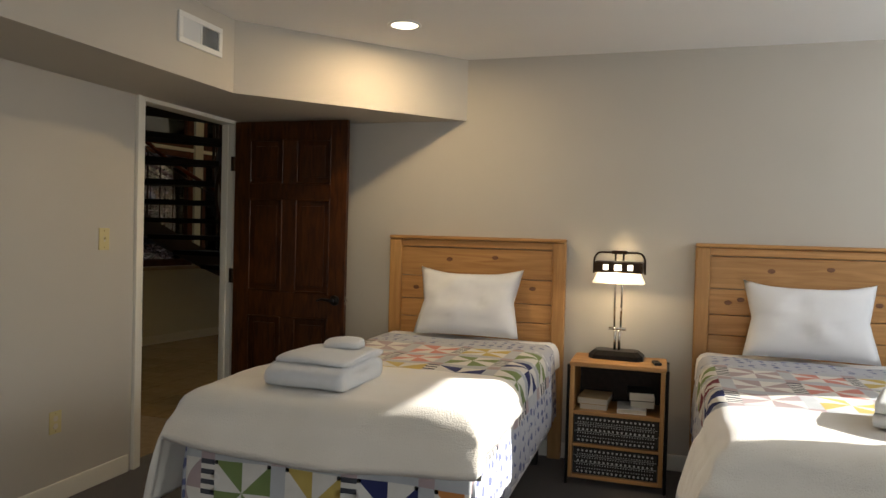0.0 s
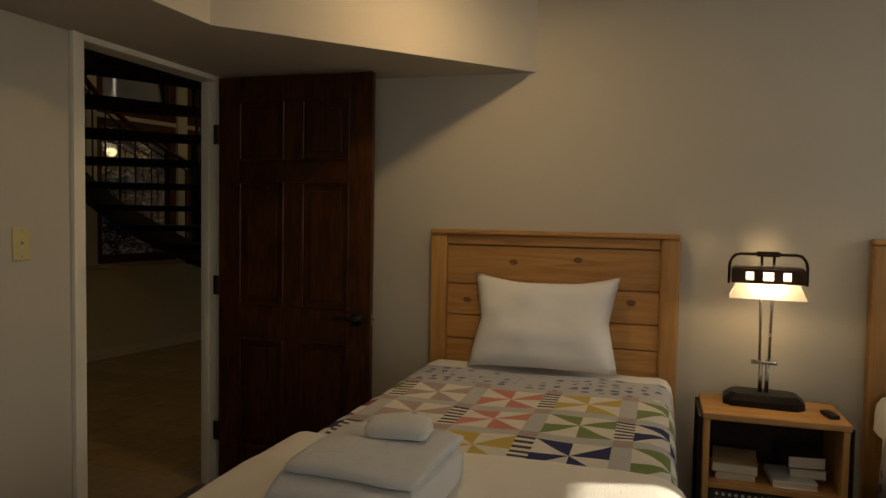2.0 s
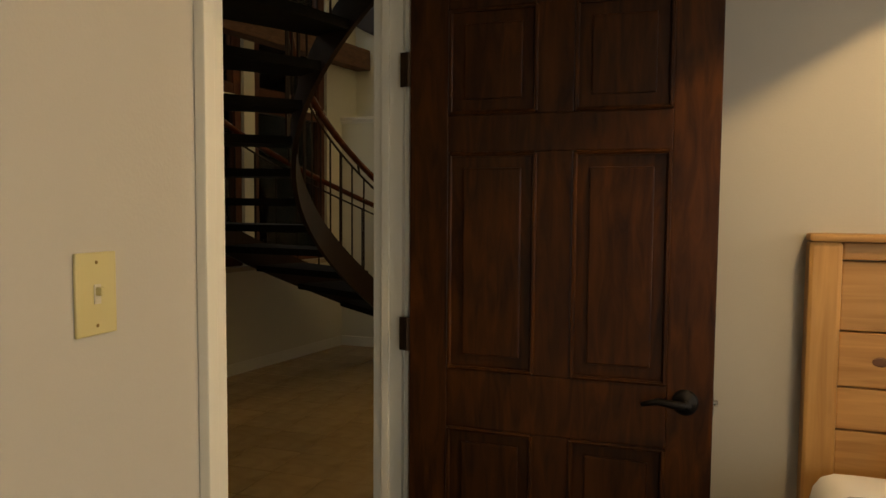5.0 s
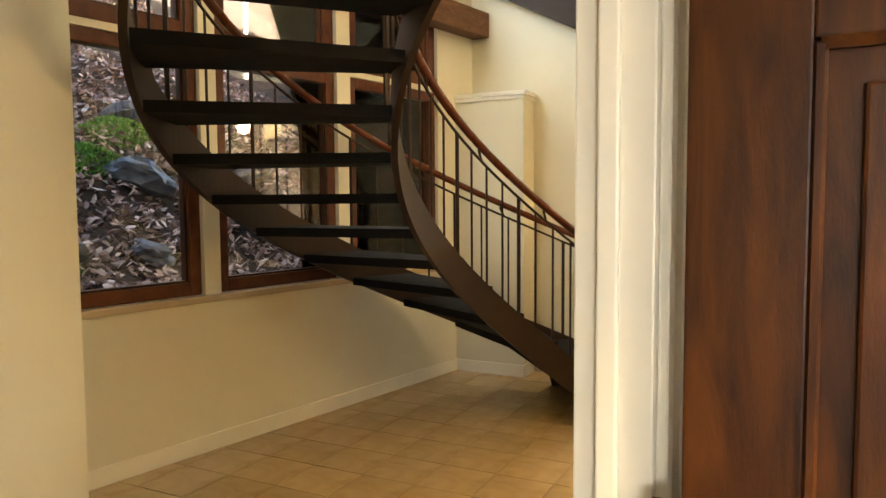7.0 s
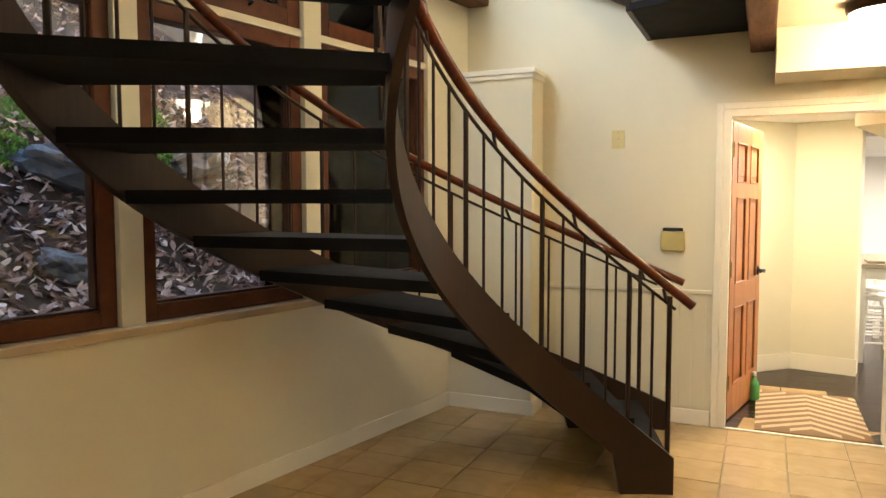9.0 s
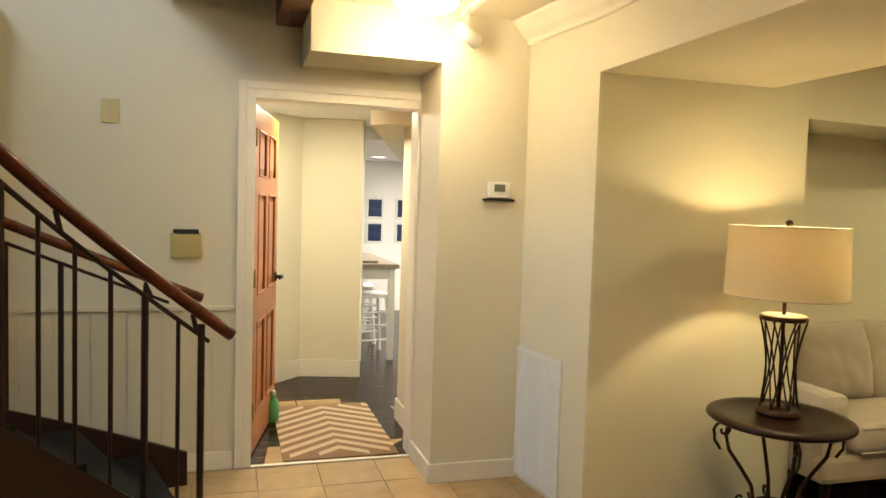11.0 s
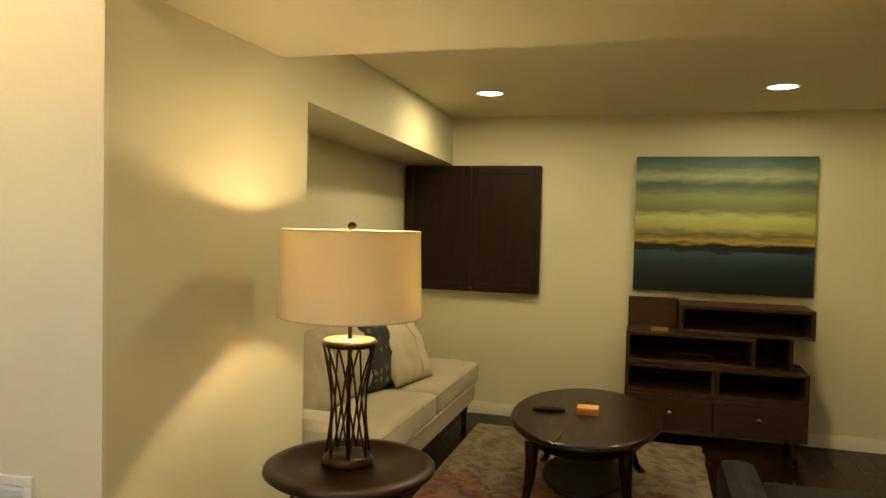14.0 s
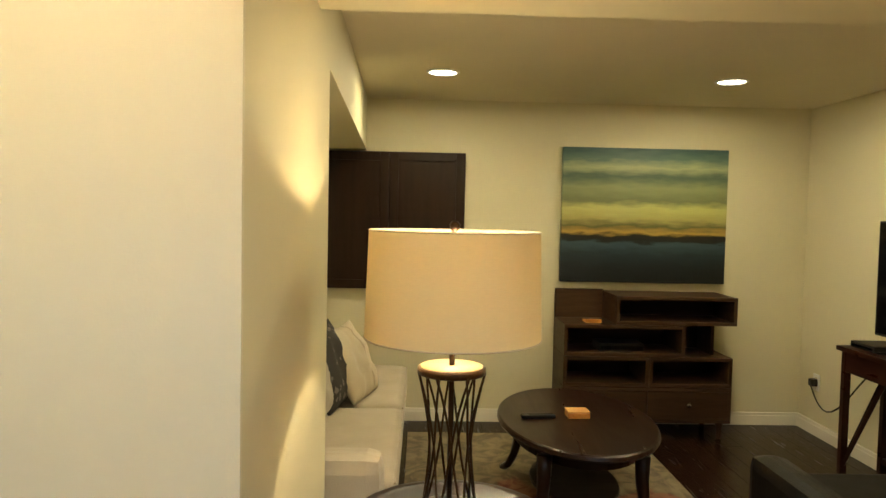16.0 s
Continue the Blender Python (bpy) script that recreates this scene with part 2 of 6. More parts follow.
def glass_material(name):
    m = bpy.data.materials.new(name)
    m.use_nodes = True
    nodes, link = links(m)
    mix, clear, gloss, fres = (nodes.new(n) for n in ("ShaderNodeMixShader", "ShaderNodeBsdfTransparent", "ShaderNodeBsdfGlossy", "ShaderNodeFresnel"))
    gloss.inputs["Roughness"].default_value = 0.01
    fres.inputs["IOR"].default_value = 1.5
    link(fres.outputs["Fac"], mix.inputs["Fac"]), link(clear.outputs["BSDF"], mix.inputs[1]), link(gloss.outputs["BSDF"], mix.inputs[2])
    link(mix.outputs["Shader"], nodes["Material Output"].inputs["Surface"])
    return m


GLASS = glass_material("window_glass")


def shade_material(name, color, share):
    m = bpy.data.materials.new(name)
    m.use_nodes = True
    nodes, link = links(m)
    mix, diff, thin, weave, ramp = (nodes.new(n) for n in ("ShaderNodeMixShader", "ShaderNodeBsdfDiffuse", "ShaderNodeBsdfTranslucent", "ShaderNodeTexNoise", "ShaderNodeValToRGB"))
    coord, mapping = nodes.new("ShaderNodeTexCoord"), nodes.new("ShaderNodeMapping")
    mapping.inputs["Scale"].default_value = (1, 1, 6)
    weave.inputs["Scale"].default_value = 60
    ramp.color_ramp.elements[0].color, ramp.color_ramp.elements[1].color = (*[v * 0.92 for v in color], 1), (*color, 1)
    link(coord.outputs["Object"], mapping.inputs["Vector"]), link(mapping.outputs["Vector"], weave.inputs["Vector"]), link(weave.outputs["Fac"], ramp.inputs["Fac"])
    link(ramp.outputs["Color"], diff.inputs["Color"]), link(ramp.outputs["Color"], thin.inputs["Color"])
    mix.inputs["Fac"].default_value = share
    link(diff.outputs["BSDF"], mix.inputs[1]), link(thin.outputs["BSDF"], mix.inputs[2])
    link(mix.outputs["Shader"], nodes["Material Output"].inputs["Surface"])
    return m


SHADE = shade_material("linen_lamp_shade", (0.74, 0.62, 0.37), 0.19)
FROST = shade_material("frosted_white_glass", (0.9, 0.88, 0.82), 0.6)


def band_material(name, axis, stops, ripple=0.05, scale=(1, 1, 1), rough=0.45, fine=9.0):
    """Painted bands of colour along one axis of the object, with brushed, uneven edges."""
    m = bpy.data.materials.new(name)
    m.use_nodes = True
    nodes, link = links(m)
    b = nodes["Principled BSDF"]
    coord, sep, mapping = nodes.new("ShaderNodeTexCoord"), nodes.new("ShaderNodeSeparateXYZ"), nodes.new("ShaderNodeMapping")
    mapping.inputs["Scale"].default_value = scale
    n = nodes.new("ShaderNodeTexNoise")
    n.inputs["Scale"].default_value, n.inputs["Detail"].default_value = fine, 7
    add, sub = nodes.new("ShaderNodeMath"), nodes.new("ShaderNodeMath")
    sub.operation, sub.inputs[1].default_value = "MULTIPLY_ADD", ripple * 2
    sub.inputs[2].default_value = -ripple
    ramp = nodes.new("ShaderNodeValToRGB")
    els = ramp.color_ramp.elements
    els[0].position, els[0].color = stops[0][0], (*stops[0][1], 1)
    els[1].position, els[1].color = stops[-1][0], (*stops[-1][1], 1)
    for p, c in stops[1:-1]:
        els.new(p).color = (*c, 1)
    link(coord.outputs["Object"], sep.inputs["Vector"]), link(coord.outputs["Object"], mapping.inputs["Vector"]), link(mapping.outputs["Vector"], n.inputs["Vector"])
    link(n.outputs["Fac"], sub.inputs[0]), link(sep.outputs[axis], add.inputs[0]), link(sub.outputs[0], add.inputs[1])
    link(add.outputs[0], ramp.inputs["Fac"]), link(ramp.outputs["Color"], b.inputs["Base Color"])
    b.inputs["Roughness"].default_value = rough
    bp = nodes.new("ShaderNodeBump")
    bp.inputs["Strength"].default_value, bp.inputs["Distance"].default_value = 0.15, 0.01
    link(n.outputs["Fac"], bp.inputs["Height"]), link(bp.outputs["Normal"], b.inputs["Normal"])
    return m


# ---- mesh helpers ----
def box(bm, lo, hi, bevel=0.0, m=None):
    size = [max(b - a, 1e-4) for a, b in zip(lo, hi)]
    at = Matrix.LocRotScale([(a + b) / 2 for a, b in zip(lo, hi)], None, size)
    made = bmesh.ops.create_cube(bm, size=1, matrix=(m or Matrix()) @ at)
    if bevel:
        edges = list({e for v in made["verts"] for e in v.link_edges})
        bmesh.ops.bevel(bm, geom=edges, offset=min(bevel, min(size) * 0.45), segments=2, affect="EDGES", profile=0.6)


def prism(bm, outline, z0, z1, m=None):
    m = m or Matrix()
    low = [bm.verts.new(m @ Vector((x, y, z0))) for x, y in outline]
    top = [bm.verts.new(m @ Vector((x, y, z1))) for x, y in outline]
    n = len(outline)
    bm.faces.new(low[::-1]), bm.faces.new(top)
    for i in range(n):
        bm.faces.new((low[i], low[(i + 1) % n], top[(i + 1) % n], top[i]))


def lathe(bm, profile, n=32, m=None, sx=1.0, sy=1.0, cap=True):
    m = m or Matrix()
    rings = []
    for r, z in profile:
        rings.append([bm.verts.new(m @ Vector((r * sx * math.cos(2 * math.pi * i / n), r * sy * math.sin(2 * math.pi * i / n), z))) for i in range(n)])
    for a, b in zip(rings, rings[1:]):
        for i in range(n):
            bm.faces.new((a[i], a[(i + 1) % n], b[(i + 1) % n], b[i]))
    if cap:
        bm.faces.new(rings[0][::-1]), bm.faces.new(rings[-1])


def tube(bm, points, r, n=8, wide=1.0, cap=True):
    """A round bar swept through the points; wide stretches it sideways."""
    points = [Vector(p) for p in points]
    rings, side = [], None
    for i, p in enumerate(points):
        way = (points[min(i + 1, len(points) - 1)] - points[max(i - 1, 0)]).normalized()
        up = Vector((0, 0, 1)) if abs(way.z) < 0.95 else Vector((0, 1, 0))
        new_side = way.cross(up).normalized()
        if side and new_side.dot(side) < 0:
            new_side = -new_side
        side = new_side
        over = side.cross(way)
        rr = r[i] if isinstance(r, (list, tuple)) else r
        rings.append([bm.verts.new(p + side * rr * wide * math.cos(2 * math.pi * k / n) + over * rr * math.sin(2 * math.pi * k / n)) for k in range(n)])
    for a, b in zip(rings, rings[1:]):
        for k in range(n):
            bm.faces.new((a[k], a[(k + 1) % n], b[(k + 1) % n], b[k]))
    if cap:
        bm.faces.new(rings[0][::-1]), bm.faces.new(rings[-1])


def sheet(bm, grid, close=False):
    rows = [[bm.verts.new(p) for p in row] for row in grid]
    for a, b in zip(rows, rows[1:]):
        for i in range(len(a) - (0 if close else 1)):
            bm.faces.new((a[i], a[(i + 1) % len(a)], b[(i + 1) % len(a)], b[i]))


def part(name, bm, mat, parent=None, label="", smooth=False, m=None):
    me = bpy.data.meshes.new(name)
    bmesh.ops.recalc_face_normals(bm, faces=bm.faces)
    bm.to_mesh(me)
    bm.free()
    for one in (mat if isinstance(mat, list) else [mat]):
        me.materials.append(one)
    if smooth:
        me.polygons.foreach_set("use_smooth", [True] * len(me.polygons))
    ob = new(name, me)
    if parent:
        ob.parent = parent
    if m:
        ob.matrix_basis = m
    return tagged(ob, label)


def block(name, lo, hi, mat, parent=None, bevel=0.004, label="", m=None):
    bm = bmesh.new()
    box(bm, lo, hi, bevel)
    return part(name, bm, mat, parent, label, m=m)


def thing(name, label, category, at=None, group="", kind=""):
    ob = new(name)
    ob.empty_display_size = 0.1
    ob.matrix_basis = at or Matrix()
    return tagged(ob, label, category, group, kind)


def structure(name, boxes, mat, label="", bevel=0.0):
    bm = bmesh.new()
    for lo, hi in boxes:
        box(bm, lo, hi, bevel)
    return tagged(part(name, bm, mat), label, name.split("_")[0], kind="structure")


# ---- the large structure ----
# bedroom: west wall with the door, north wall behind the beds, windows east and south
BX, BY, BZ = -2.365, 4.28, 2.567
structure("wall_bedroom_west", [((-2.46, -2.8, 0), (BX, 3.135, BZ)), ((-2.46, 4.10, 0), (BX, 4.40, BZ)), ((-2.46, 3.135, 2.16), (BX, 4.10, BZ))], WALL_BED, "warm grey painted wall with a door opening")
structure("wall_bedroom_north", [((BX, BY, 0), (3.2, 4.40, BZ))], WALL_BED, "warm grey painted wall behind the beds")
structure("wall_bedroom_east", [((3.2, -2.8, 0), (3.34, 4.40, 0.9)), ((3.2, 2.4, 0.9), (3.34, 4.40, 1.45)), ((3.2, -2.8, 2.48), (3.34, 4.40, BZ)), ((3.2, -2.8, 0.9), (3.34, 0.3, 2.48)), ((3.2, 0.3, 2.4), (3.34, 2.4, 2.48)), ((3.2, 2.4, 1.45), (3.34, 2.82, 2.48)), ((3.2, 3.80, 1.45), (3.34, 4.40, 2.48))], WALL_BED, "warm grey painted wall with windows")
structure("wall_bedroom_south", [((-2.46, -2.94, 0), (0.0, -2.8, BZ)), ((2.4, -2.94, 0), (3.34, -2.8, BZ)), ((0.0, -2.94, 0), (2.4, -2.8, 0.85)), ((0.0, -2.94, 2.15), (2.4, -2.8, BZ))], WALL_BED, "warm grey painted wall with a wide window")
structure("ceiling_bedroom", [((-2.46, -2.94, BZ), (3.34, 4.40, BZ + 0.1))], CEILING, "white painted ceiling")
bm = bmesh.new()
prism(bm, [(BX, -2.8), (-1.80, -2.8), (-1.76, 3.146), (-0.729, BY), (BX, BY)], 2.165, BZ)
tagged(part("soffit", bm, WALL_BED), "boxed painted soffit with an angled corner", "soffit", kind="structure")
structure("floor_bedroom", [((-2.46, -2.94, -0.1), (3.34, 4.40, 0))], CARPET, "dark brown bedroom carpet")
structure("baseboard_bedroom", [((BX, -2.8, 0), (BX + 0.014, 3.06, 0.10)), ((BX + 0.02, BY - 0.014, 0), (3.2, BY, 0.10))], TRIM, "white painted baseboard", 0.004)

# hall: slanted window wall on the west, north wall with the kitchen door, pier, grille wall
WA, WD = Vector((-4.87, 8.72, 0)), Vector((-0.177, -0.984, 0)).normalized()
WN = Vector((WD.y, -WD.x, 0))  # points outdoors
WIN_M = Matrix(((WD.x, WN.x, 0, WA.x), (WD.y, WN.y, 0, WA.y), (0, 0, 1, 0), (0, 0, 0, 1)))  # local: along, outwards, up
TOPZ = 5.2


def window_wall(name, boxes, mat, label):
    bm = bmesh.new()
    for lo, hi in boxes:
        box(bm, lo, hi, 0, WIN_M)
    return tagged(part(name, bm, mat), label, "wall", kind="structure")


SILL = 0.92
west = window_wall("wall_hall_west", [((0.0, 0, 0), (5.2, 0.16, SILL)), ((-0.3, 0, 0), (0.0, 0.16, TOPZ)), ((0.0, 0, SILL), (0.26, 0.16, TOPZ)), ((3.62, 0, SILL), (5.2, 0.16, TOPZ))], WALL_HALL, "cream painted wall under tall windows")
for s0, s1 in ((1.27, 1.40), (2.38, 2.49)):
    bm = bmesh.new()
    box(bm, (s0, 0, SILL), (s1, 0.16, TOPZ), 0.003, WIN_M)
    part("post", bm, WALL_HALL, west)
for s0, s1 in ((0.26, 1.27), (1.40, 2.38), (2.49, 3.62)):
    for name, d0, d1, z0, z1 in (("transom", 0.02, 0.14, 2.345, 2.385), ("header", 0, 0.16, 4.2, TOPZ)):
        bm = bmesh.new()
        box(bm, (s0, d0, z0), (s1, d1, z1), 0, WIN_M)
        part(name, bm, WALL_HALL, west)
bm = bmesh.new()
box(bm, (0.0, -0.05, SILL - 0.035), (3.7, 0.02, SILL + 0.004), 0.006, WIN_M)
tagged(part("trim_window_sill", bm, material("pale_stone_sill", (0.46, 0.35, 0.22), (0.40, 0.30, 0.18), 0.45)), "pale tan window ledge", "sill", kind="structure")
bm = bmesh.new()
box(bm, (0.0, -0.014, 0), (3.66, 0, 0.10), 0.004, WIN_M)
tagged(part("baseboard_hall_west", bm, TRIM), "white painted baseboard", "baseboard", kind="structure")
NY = 8.95
structure("wall_hall_north", [((-5.2, NY, 0), (-3.05, NY + 0.13, TOPZ)), ((-3.05, NY, 2.0), (-2.14, NY + 0.13, TOPZ)), ((-2.14, 8.53, 0), (-1.57, NY + 0.13, 2.42)), ((-2.14, NY, 2.42), (-1.0, NY + 0.13, TOPZ))], WALL_HALL, "cream painted wall with a door and a pier")
structure("wall_chase", [((-4.95, 8.70, 0), (-4.26, NY, 2.31))], WALL_HALL, "cream boxed chase in the corner")
structure("trim_chase_cap", [((-4.95, 8.675, 2.31), (-4.235, NY, 2.345)), ((-4.95, 8.685, 2.28), (-4.245, 8.70, 2.31)), ((-4.26, 8.70, 2.28), (-4.245, NY, 2.31))], TRIM, "painted cap moulding on the chase", 0.006)
structure("trim_chair_rail", [((-4.26, NY - 0.016, 0.86), (-3.13, NY, 0.885))], WALL_HALL, "painted chair rail", 0.004)
bm = bmesh.new()
for i in range(13):
    x = -4.235 + i * 0.083
    box(bm, (x, NY - 0.005, 0.11), (x + 0.074, NY, 0.855), 0.002)
tagged(part("trim_beadboard", bm, WALL_HALL), "cream painted beadboard below the chair rail", "panelling", kind="structure")
structure("baseboard_hall_north", [((-4.24, NY - 0.018, 0), (-3.13, NY - 0.006, 0.10)), ((-4.90, 8.684, 0), (-4.244, 8.70, 0.10)), ((-4.26, 8.70, 0), (-4.244, NY - 0.02, 0.10)), ((-2.154, 8.516, 0), (-1.662, 8.53, 0.10)), ((-2.154, 8.53, 0), (-2.14, NY - 0.02, 0.10))], TRIM, "white painted baseboard", 0.004)
structure("wall_hall_east", [((-1.57, 7.91, 0), (-0.43, NY + 0.13, 2.42)), ((-1.57, 4.40, 2.066), (-0.65, 7.91, 2.42)), ((-1.57, 4.40, 0), (-1.46, 5.0, 2.066))], WALL_LIVING, "cream painted wall around the living room opening")
# the grille wall stands a few degrees out of square
bm = bmesh.new()
prism(bm, [(-1.662, 8.53), (-1.585, 7.91), (-1.57, 7.91), (-1.57, 8.53)], 0, 2.42)
box(bm, (-1.585, 4.40, 2.066), (-1.57, 7.91, 2.42))
tagged(part("wall_hall_grille", bm, WALL_HALL), "cream painted wall beside the opening", "wall", kind="structure")
structure("wall_hall_strip", [((-5.6, 4.85, 0), (-4.73, 5.05, TOPZ))], WALL_HALL, "cream painted wall end beside the windows")
structure("wall_hall_south", [((-4.73, 4.72, 0), (-4.60, 4.85, TOPZ)), ((-4.73, 2.0, 0), (-4.60, 4.72, TOPZ)), ((-4.60, 2.0, 0), (-2.46, 2.14, TOPZ)), ((-2.46, 4.40, 0), (-1.60, 4.52, TOPZ)), ((-2.46, 2.0, BZ + 0.1), (-2.365, 4.40, TOPZ))], WALL_HALL, "cream painted wall")
structure("ceiling_hall", [((-2.80, 5.6, 2.42), (-0.80, NY, 2.62)), ((-2.45, 4.52, 2.42), (-0.80, 5.6, 2.62))], CEILING_LIVING, "cream painted ceiling")
structure("ceiling_upper", [((-5.8, 2.0, TOPZ), (-0.8, NY + 0.13, TOPZ + 0.2))], CEILING, "white upper ceiling")
# roof out of view, added to keep the sun off the hillside
bm = bmesh.new()
prism(bm, [(-6.3, 5.42), (3.6, 5.42), (-1.3, 9.2)], -3.2, 14.9, Matrix(((1, 0, 0, 0), (0, 0, 1, 0), (0, 1, 0, 0), (0, 0, 0, 1))))
tagged(part("roof", bm, CHARCOAL), "unseen dark pitched roof, added to shade the hillside", "roof", kind="structure")
structure("wall_upper_east", [((-0.9, 2.0, 2.67), (-0.8, NY, TOPZ))], WALL_HALL, "cream upper wall")
structure("soffit_hall", [((-2.798, 8.532, 2.172), (-2.142, NY, 2.42))], WALL_HALL, "cream boxed soffit over the kitchen door")
structure("beam_stairwell", [((-2.94, 5.2, 2.37), (-2.80, NY, 2.66))], BEAM, "rough brown beam at the stairwell edge", 0.012)
bm = bmesh.new()
box(bm, (-0.28, -0.16, 2.85), (3.6, 0.0, 3.06), 0.012, WIN_M)
tagged(part("beam_window", bm, BEAM), "dark brown beam across the tall windows", "beam", kind="structure")
# crown moulding along the grille wall
bm = bmesh.new()
profile = [(0, 2.42), (-0.10, 2.42), (-0.10, 2.405), (-0.075, 2.385), (-0.05, 2.35), (-0.02, 2.325), (-0.016, 2.305), (0, 2.30)]
rows = [[(x + px, y, pz) for px, pz in profile] for x, y in ((-1.585, 4.55), (-1.585, 7.91), (-1.662, 8.53))]
sheet(bm, rows)
tagged(part("trim_crown", bm, TRIM), "white painted crown moulding", "moulding", kind="structure")

# living room
LX, LY, LZ = 2.11, 4.87, 2.245
structure("wall_living_east", [((LX, LY - 0.12, 0), (LX + 0.12, 8.5, LZ))], WALL_LIVING, "cream painted wall")
structure("wall_living_south", [((-1.46, LY - 0.12, 0), (LX, LY, LZ))], WALL_LIVING, "cream painted wall")
structure("wall_living_alcove", [((-0.43, 8.36, 0), (LX, 8.49, 1.94))], WALL_LIVING, "cream painted alcove wall behind the sofa")
structure("ceiling_living", [((-0.63, LY - 0.12, LZ), (LX + 0.12, 7.99, LZ + 0.15))], CEILING_LIVING, "cream painted ceiling with recessed lights")
bm = bmesh.new()
lowv = [bm.verts.new(p) for p in ((-0.43, 7.912, 1.935), (LX, 7.985, 1.89), (LX, 8.5, 1.89), (-0.43, 8.5, 1.935))]
topv = [bm.verts.new((v.co.x, v.co.y, LZ + 0.1)) for v in lowv]
bm.faces.new(lowv[::-1]), bm.faces.new(topv)
for i in range(4):
    bm.faces.new((lowv[i], lowv[(i + 1) % 4], topv[(i + 1) % 4], topv[i]))
tagged(part("soffit_living", bm, WALL_LIVING), "cream boxed soffit over the sofa alcove", "soffit", kind="structure")
structure("baseboard_living", [((LX - 0.016, LY, 0), (LX, 8.36, 0.09)), ((-1.4, LY, 0), (LX - 0.016, LY + 0.016, 0.09)), ((LX - 0.022, LY, 0), (LX - 0.016, 8.36, 0.07)), ((-1.4, LY + 0.016, 0), (LX - 0.022, LY + 0.022, 0.07))], TRIM, "tall white baseboard", 0.003)

# kitchen seen through its door
structure("wall_kitchen_vestibule", [((-3.6, NY + 0.13, 0), (-3.10, 10.6, 2.4)), ((-2.06, NY + 0.13, 0), (-1.80, 9.66, 2.4))], WALL_HALL, "cream painted vestibule walls")
bm = bmesh.new()
prism(bm, [(-3.10, 10.45), (-2.84, 10.73), (-2.60, 10.97), (-2.12, 10.86), (-2.08, 11.0), (-3.6, 11.4), (-3.6, 10.45)], 0, 2.4)
tagged(part("wall_kitchen_angle", bm, WALL_HALL), "cream painted angled wall", "wall", kind="structure")
bm = bmesh.new()
prism(bm, [(-3.09, 10.44), (-2.83, 10.718), (-2.596, 10.952), (-2.108, 10.842), (-2.112, 10.858), (-2.60, 10.968), (-2.84, 10.728), (-3.10, 10.45)], 0, 0.14)
tagged(part("baseboard_kitchen", bm, TRIM), "tall white baseboard", "baseboard", kind="structure")
structure("baseboard_vestibule", [((-2.074, NY + 0.15, 0), (-2.06, 9.672, 0.14)), ((-2.06, 9.66, 0), (-1.80, 9.672, 0.14))], TRIM, "tall white baseboard", 0.003)
structure("wall_kitchen_far", [((-2.6, 14.5, 0), (1.5, 14.62, 2.4)), ((-2.72, 11.2, 0), (-2.6, 14.62, 2.4)), ((1.5, 9.54, 0), (1.62, 14.62, 2.4)), ((-1.80, 9.54, 0), (1.5, 9.66, 2.4))], CEILING, "white painted kitchen wall")
structure("ceiling_kitchen", [((-3.6, NY + 0.13, 2.13), (-2.06, 11.3, 2.3)), ((-2.72, 11.3, 2.02), (1.62, 14.62, 2.3)), ((-2.06, 9.54, 2.13), (1.62, 11.3, 2.3))], CEILING, "white kitchen ceiling")
bm = bmesh.new()
prism(bm, [(-2.30, 9.60), (-1.20, 13.4), (-0.9, 13.3), (-2.06, 9.30)], 1.955, 2.13)
tagged(part("soffit_kitchen", bm, WALL_LIVING), "tan boxed soffit running into the kitchen", "soffit", kind="structure")


# ---- doors and windows of the setting ----
def casing(name, lo, hi, top, axis, face, out, width=0.065, label="white painted door casing"):
    """Two-step casing round an opening from lo to hi on the wall plane `face`, standing out towards `out`."""
    bm = bmesh.new()
    for w0, w1, d in ((0, width * 0.55, 0.014), (width * 0.55, width, 0.022)):
        for a, b, z0, z1 in ((lo - w1, lo - w0, 0, top + w1), (hi + w0, hi + w1, 0, top + w1), (lo - w0, hi + w0, top + w0, top + w1)):
            f0, f1 = sorted((face, face + out * d))
            box(bm, (f0, a, z0) if axis == "y" else (a, f0, z0), (f1, b, z1) if axis == "y" else (b, f1, z1), 0.003)
    return tagged(part(name, bm, TRIM), label, "casing", kind="structure")


casing("trim_bedroom_door", 3.155, 4.08, 2.14, "y", BX, 1)
structure("trim_bedroom_jamb", [((-2.46, 3.135, 0), (BX, 3.155, 2.14)), ((-2.46, 4.06, 0), (BX, 4.10, 2.14)), ((-2.46, 3.135, 2.14), (BX, 4.10, 2.16)), ((-2.43, 4.048, 0), (-2.405, 4.06, 2.14)), ((-2.43, 3.155, 0), (-2.405, 3.167, 2.14))], TRIM, "white painted door jamb", 0.003)
casing("trim_kitchen_door", -3.035, -2.155, 1.985, "x", NY, -1, 0.088)
structure("trim_kitchen_jamb", [((-3.05, NY, 0), (-3.035, NY + 0.13, 2.0)), ((-2.155, NY, 0), (-2.14, NY + 0.13, 2.0)), ((-3.035, NY, 1.985), (-2.155, NY + 0.13, 2.0))], TRIM, "white painted door jamb", 0.003)


